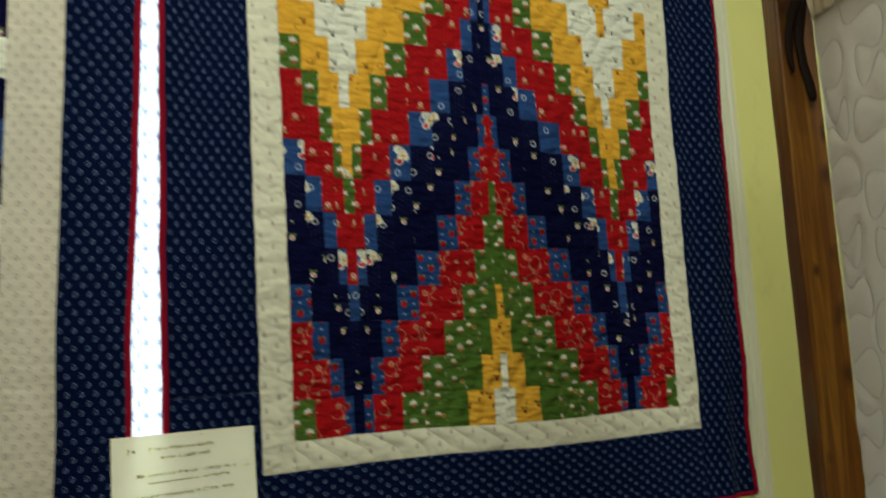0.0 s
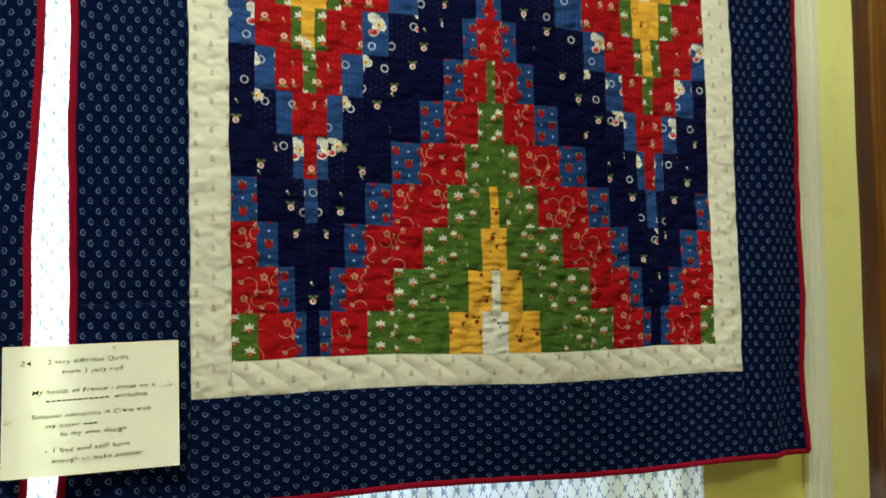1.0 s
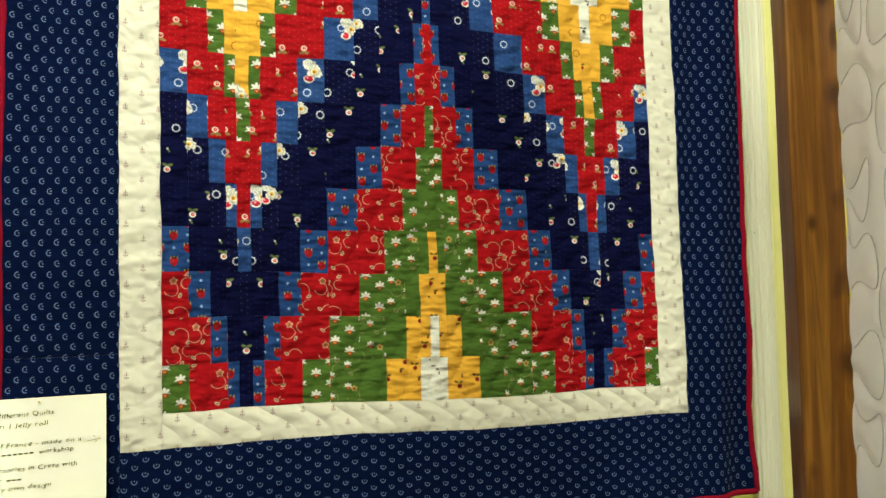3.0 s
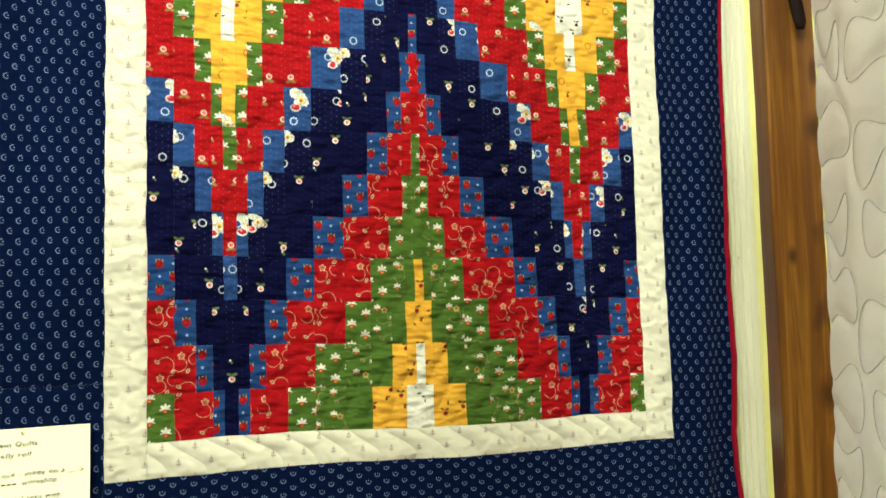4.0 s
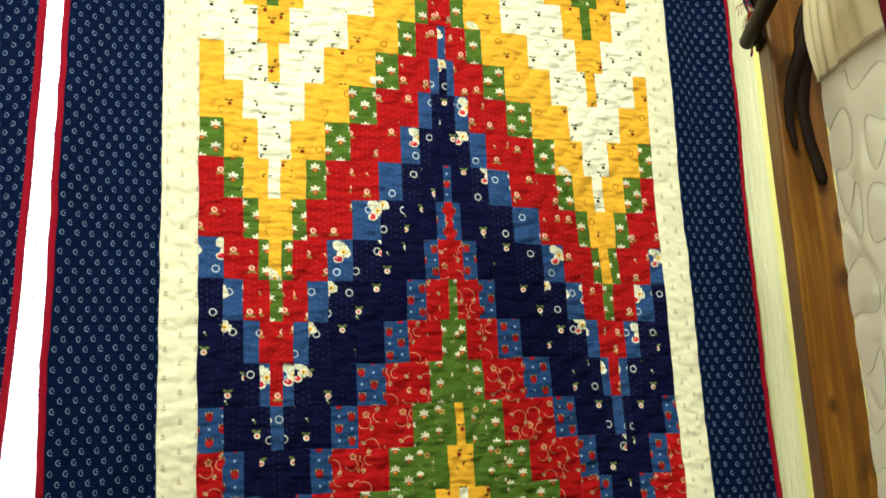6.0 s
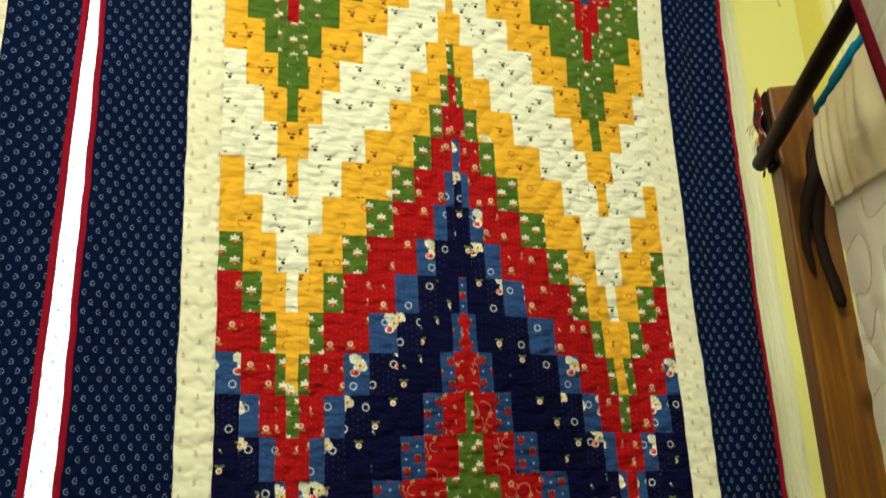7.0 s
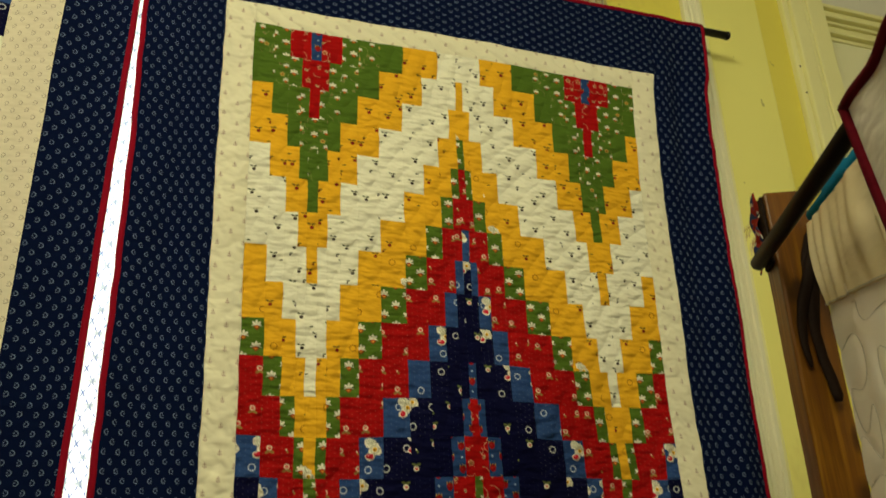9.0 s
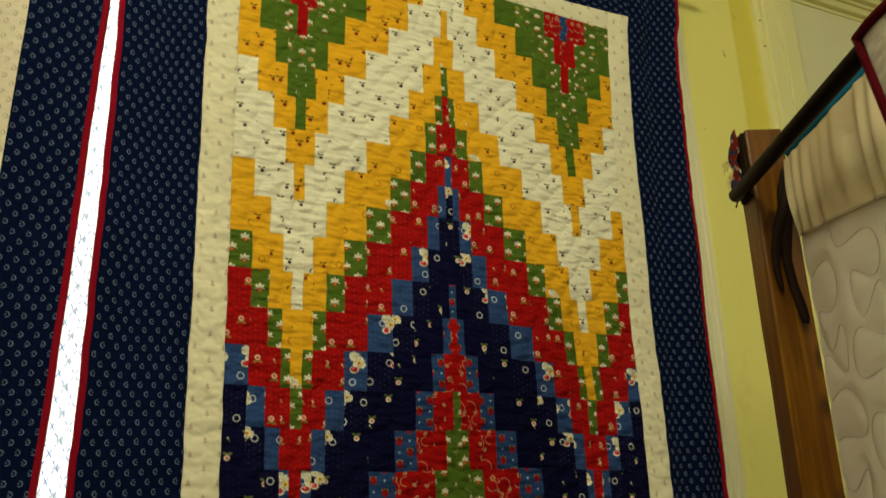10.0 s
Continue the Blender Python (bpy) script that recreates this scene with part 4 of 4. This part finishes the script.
# off-white quilt, gathered sleeve on a teal-wrapped rod
Q0 = Vector((0.257, -0.377, 0))
white = thing("off_white_quilt", (0.20, -0.50, 0.62), "off-white quilt with looping stitch lines, hung by a gathered cream sleeve", "quilt")
loops = []
RUNS = []
for k, (s0, ph) in enumerate(((0.032, 0.0), (0.122, 1.3), (0.212, 2.9), (0.300, 0.7))):
    run = []
    for i in range(1300):
        t = i / 1300
        a = t * 2 * math.pi * 14.0 + ph
        run.append((s0 + 0.038 * math.sin(a) * (1 + 0.25 * math.sin(0.37 * a + k)) + 0.005 * math.sin(0.61 * a + 2 * k),
                    1.66 - 1.0 * t + (0.0150 + 0.004 * math.sin(0.53 * a + k)) * math.sin(2 * a + 0.5 * math.sin(0.4 * a)) + 0.008 * math.sin(0.45 * a + k)))
    RUNS.append(run)
    loops += run
LOOPS = np.array(loops)


def white_edge(z):
    return 0.0022 * math.sin(z * 21) + 0.0025 * math.sin(z * 9 + 1) + 0.004


def white_at(s, z, lift=0.0):
    d = float(np.sqrt(((LOOPS - (s, z)) ** 2).sum(1).min()))
    puff = 0.0030 * (1 - math.exp(-d / 0.005))
    fold = 0.0022 * math.sin(s * 24 + 0.5 * math.sin(z * 4))
    edge = white_edge(z) * (1 - ease(s, 0.0, 0.05))
    return Q0 + D * (s + edge) - P * (puff + fold * ease(s, 0.02, 0.1) - lift) + UP * z


SL_B = lambda s: 1.640 - 0.14 * s
part("body", sheet(steps(0, 0.31, 0.0042), steps(0.70, 1.646, 0.0056), white_at, skirt=0.006, back=tuple(P)), STITCHED, white, "off-white quilted cotton")
for run_points in RUNS:
    pts = [(s, z) for s, z in run_points if z < SL_B(s) - 0.006 and 0.003 < s < 0.305]
    run = []
    for a, b in zip(pts, pts[1:] + [(9, 9)]):
        run.append(Vector(white_at(a[0], a[1])) - P * 0.0012)
        if math.dist(a, b) > 0.02:
            if len(run) > 3:
                part("stitching", tube(run, 0.00034, 5), THREAD, white)
            run = []


def sleeve_at(s, z):
    t = (1.737 - z) / 0.10
    pleat = (0.0036 * math.sin(s * 165 + 5 * math.sin(s * 29) + t * 2.8) + 0.0095 * noise.noise((s * 42 + t * 0.5, t * 0.9, 1.0))) * (0.35 + 0.65 * math.sin(min(1, t) * 2.7)) * (0.6 + 0.8 * abs(noise.noise((s * 20, 4.0, 2.0))))
    return Q0 + D * (s + 0.008 * t) - P * (0.005 + pleat + 0.004 * math.sin(min(1.0, t) * 3.1)) + UP * (z - 0.14 * s * min(1.0, t))


part("sleeve", sheet(steps(0, 0.31, 0.0016), steps(1.639, 1.737, 0.007), sleeve_at, skirt=0.010, back=tuple(P)), CALICO, white, "gathered cream calico sleeve")
seam = [Vector(sleeve_at(s, 1.640)) - P * 0.0012 for s in steps(0.0, 0.30, 0.004)]
part("seam", tube(seam, 0.0007, 5), THREAD, white)

teal = thing("wrapped_rod", (0.2, -0.5, 1.74), "teal felt-wrapped rod through the quilt sleeve", "rod")
T0 = Q0 + UP * 1.7445 + P * 0.002
part("bar", tube([T0 + D * s for s in (0.004, 0.008, 0.06, 0.062, 0.066, 0.128, 0.132, 0.40)], [0.005, 0.0082, 0.0082, 0.0082, 0.0098, 0.0098, 0.0082, 0.0082], 14), TEAL, teal, "", True)

# quilt with appliqued hearts, corner hooked over the rod
A0 = Vector((0.035, -0.641, 0)) + Vector((0.866, -0.5, 0)) * 0.005 + Vector((-0.5, -0.866, 0)) * 0.008
DA = Vector((-0.5, -0.866, 0)).normalized()
PA = Vector((0.866, -0.5, 0))
heart_quilt = thing("heart_quilt", (-0.03, -0.76, 0.75), "ivory quilt with dark red heart and binding, hung at a corner", "quilt")
SIDE = [(0.70, 0.070), (1.20, 0.064), (1.42, 0.058), (1.49, 0.052), (1.56, 0.038), (1.60, 0.025), (1.64, 0.014), (1.692, 0.0)]
TOP = lambda s: 1.688 - 0.06 * s


def heart_at(s, v, lift=0.0):
    """s from the slanting edge, v from the foot 0 to the top 1."""
    z = 0.72 + v * (TOP(s) - 0.72)
    bend = (0.004 * math.sin(s * 45 + z * 9) + 0.003 * math.sin(z * 31 + s * 20)) * ease(s, 0.0, 0.06)
    return A0 + DA * (s + table(z, SIDE) * (1 - 0.2 * s)) - PA * (lift + bend) + UP * z


part("body", sheet(steps(0, 0.26, 0.008), steps(0, 1, 0.012), heart_at, skirt=0.006, back=tuple(PA)), IVORY_GROUND, heart_quilt, "ivory cotton ground")
part("binding", tube([heart_at(s, 1.0, 0.001) for s in steps(-0.003, 0.26, 0.012)], 0.0043, 8, (1.0, 1.0)), DARK_BINDING, heart_quilt, "dark red binding", True)
part("binding", tube([heart_at(-0.001, v, 0.001) for v in steps(0, 1, 0.012)], 0.0043, 8), DARK_BINDING, heart_quilt, "dark red binding", True)


def heart(scale, lift, name, mat, label):
    """A heart of cloth laid on the ground, point down."""
    bm = bmesh.new()
    layer = bm.loops.layers.uv.verify()
    ring = []
    for k in range(48):
        a = 2 * math.pi * k / 48
        hx, hz = 16 * math.sin(a) ** 3, 13 * math.cos(a) - 5 * math.cos(2 * a) - 2 * math.cos(3 * a) - math.cos(4 * a)
        ring.append((-hz * scale * 1.15, hx * scale * 1.15))

    def at(x, y, up):
        s = 0.072 + x
        z = 1.608 + y
        return heart_at(s, (z - 0.72) / (TOP(s) - 0.72), up)

    mid = bm.verts.new(at(0, 0, lift + 0.001))
    inner = [bm.verts.new(at(x * 0.9, y * 0.9, lift + 0.0008)) for x, y in ring]
    outer = [bm.verts.new(at(x, y, lift - 0.0012)) for x, y in ring]
    for k in range(48):
        m = (k + 1) % 48
        for quad in ((mid, inner[k], inner[m]), (inner[k], outer[k], outer[m], inner[m])):
            f = bm.faces.new(quad)
            f.smooth = True
            for loop in f.loops:
                loop[layer].uv = (loop.vert.co.y, loop.vert.co.z)
    bmesh.ops.recalc_face_normals(bm, faces=bm.faces)
    part(name, bm, mat, heart_quilt, label)


heart(0.0021, 0.0016, "heart_surround", PEACH, "peach floral heart surround")
heart(0.0018, 0.0030, "heart_ground", IVORY_GROUND, "ivory heart ground")
heart(0.00135, 0.0042, "heart_centre", DARK_BINDING, "dark red heart")

# ---- the patches of the bargello, last ----
for r in NEAR:
    for c in range(29):
        part("patch", patch_into(None, c, r), FABRICS[(r + SHIFT[c]) % 20], top)
bm = bmesh.new()
for r in range(20):
    if r not in NEAR:
        for c in range(29):
            patch_into(bm, c, r, (r + SHIFT[c]) % 20)
tagged(part("joined_patchwork", bm, FABRICS, top), kind="stuff")
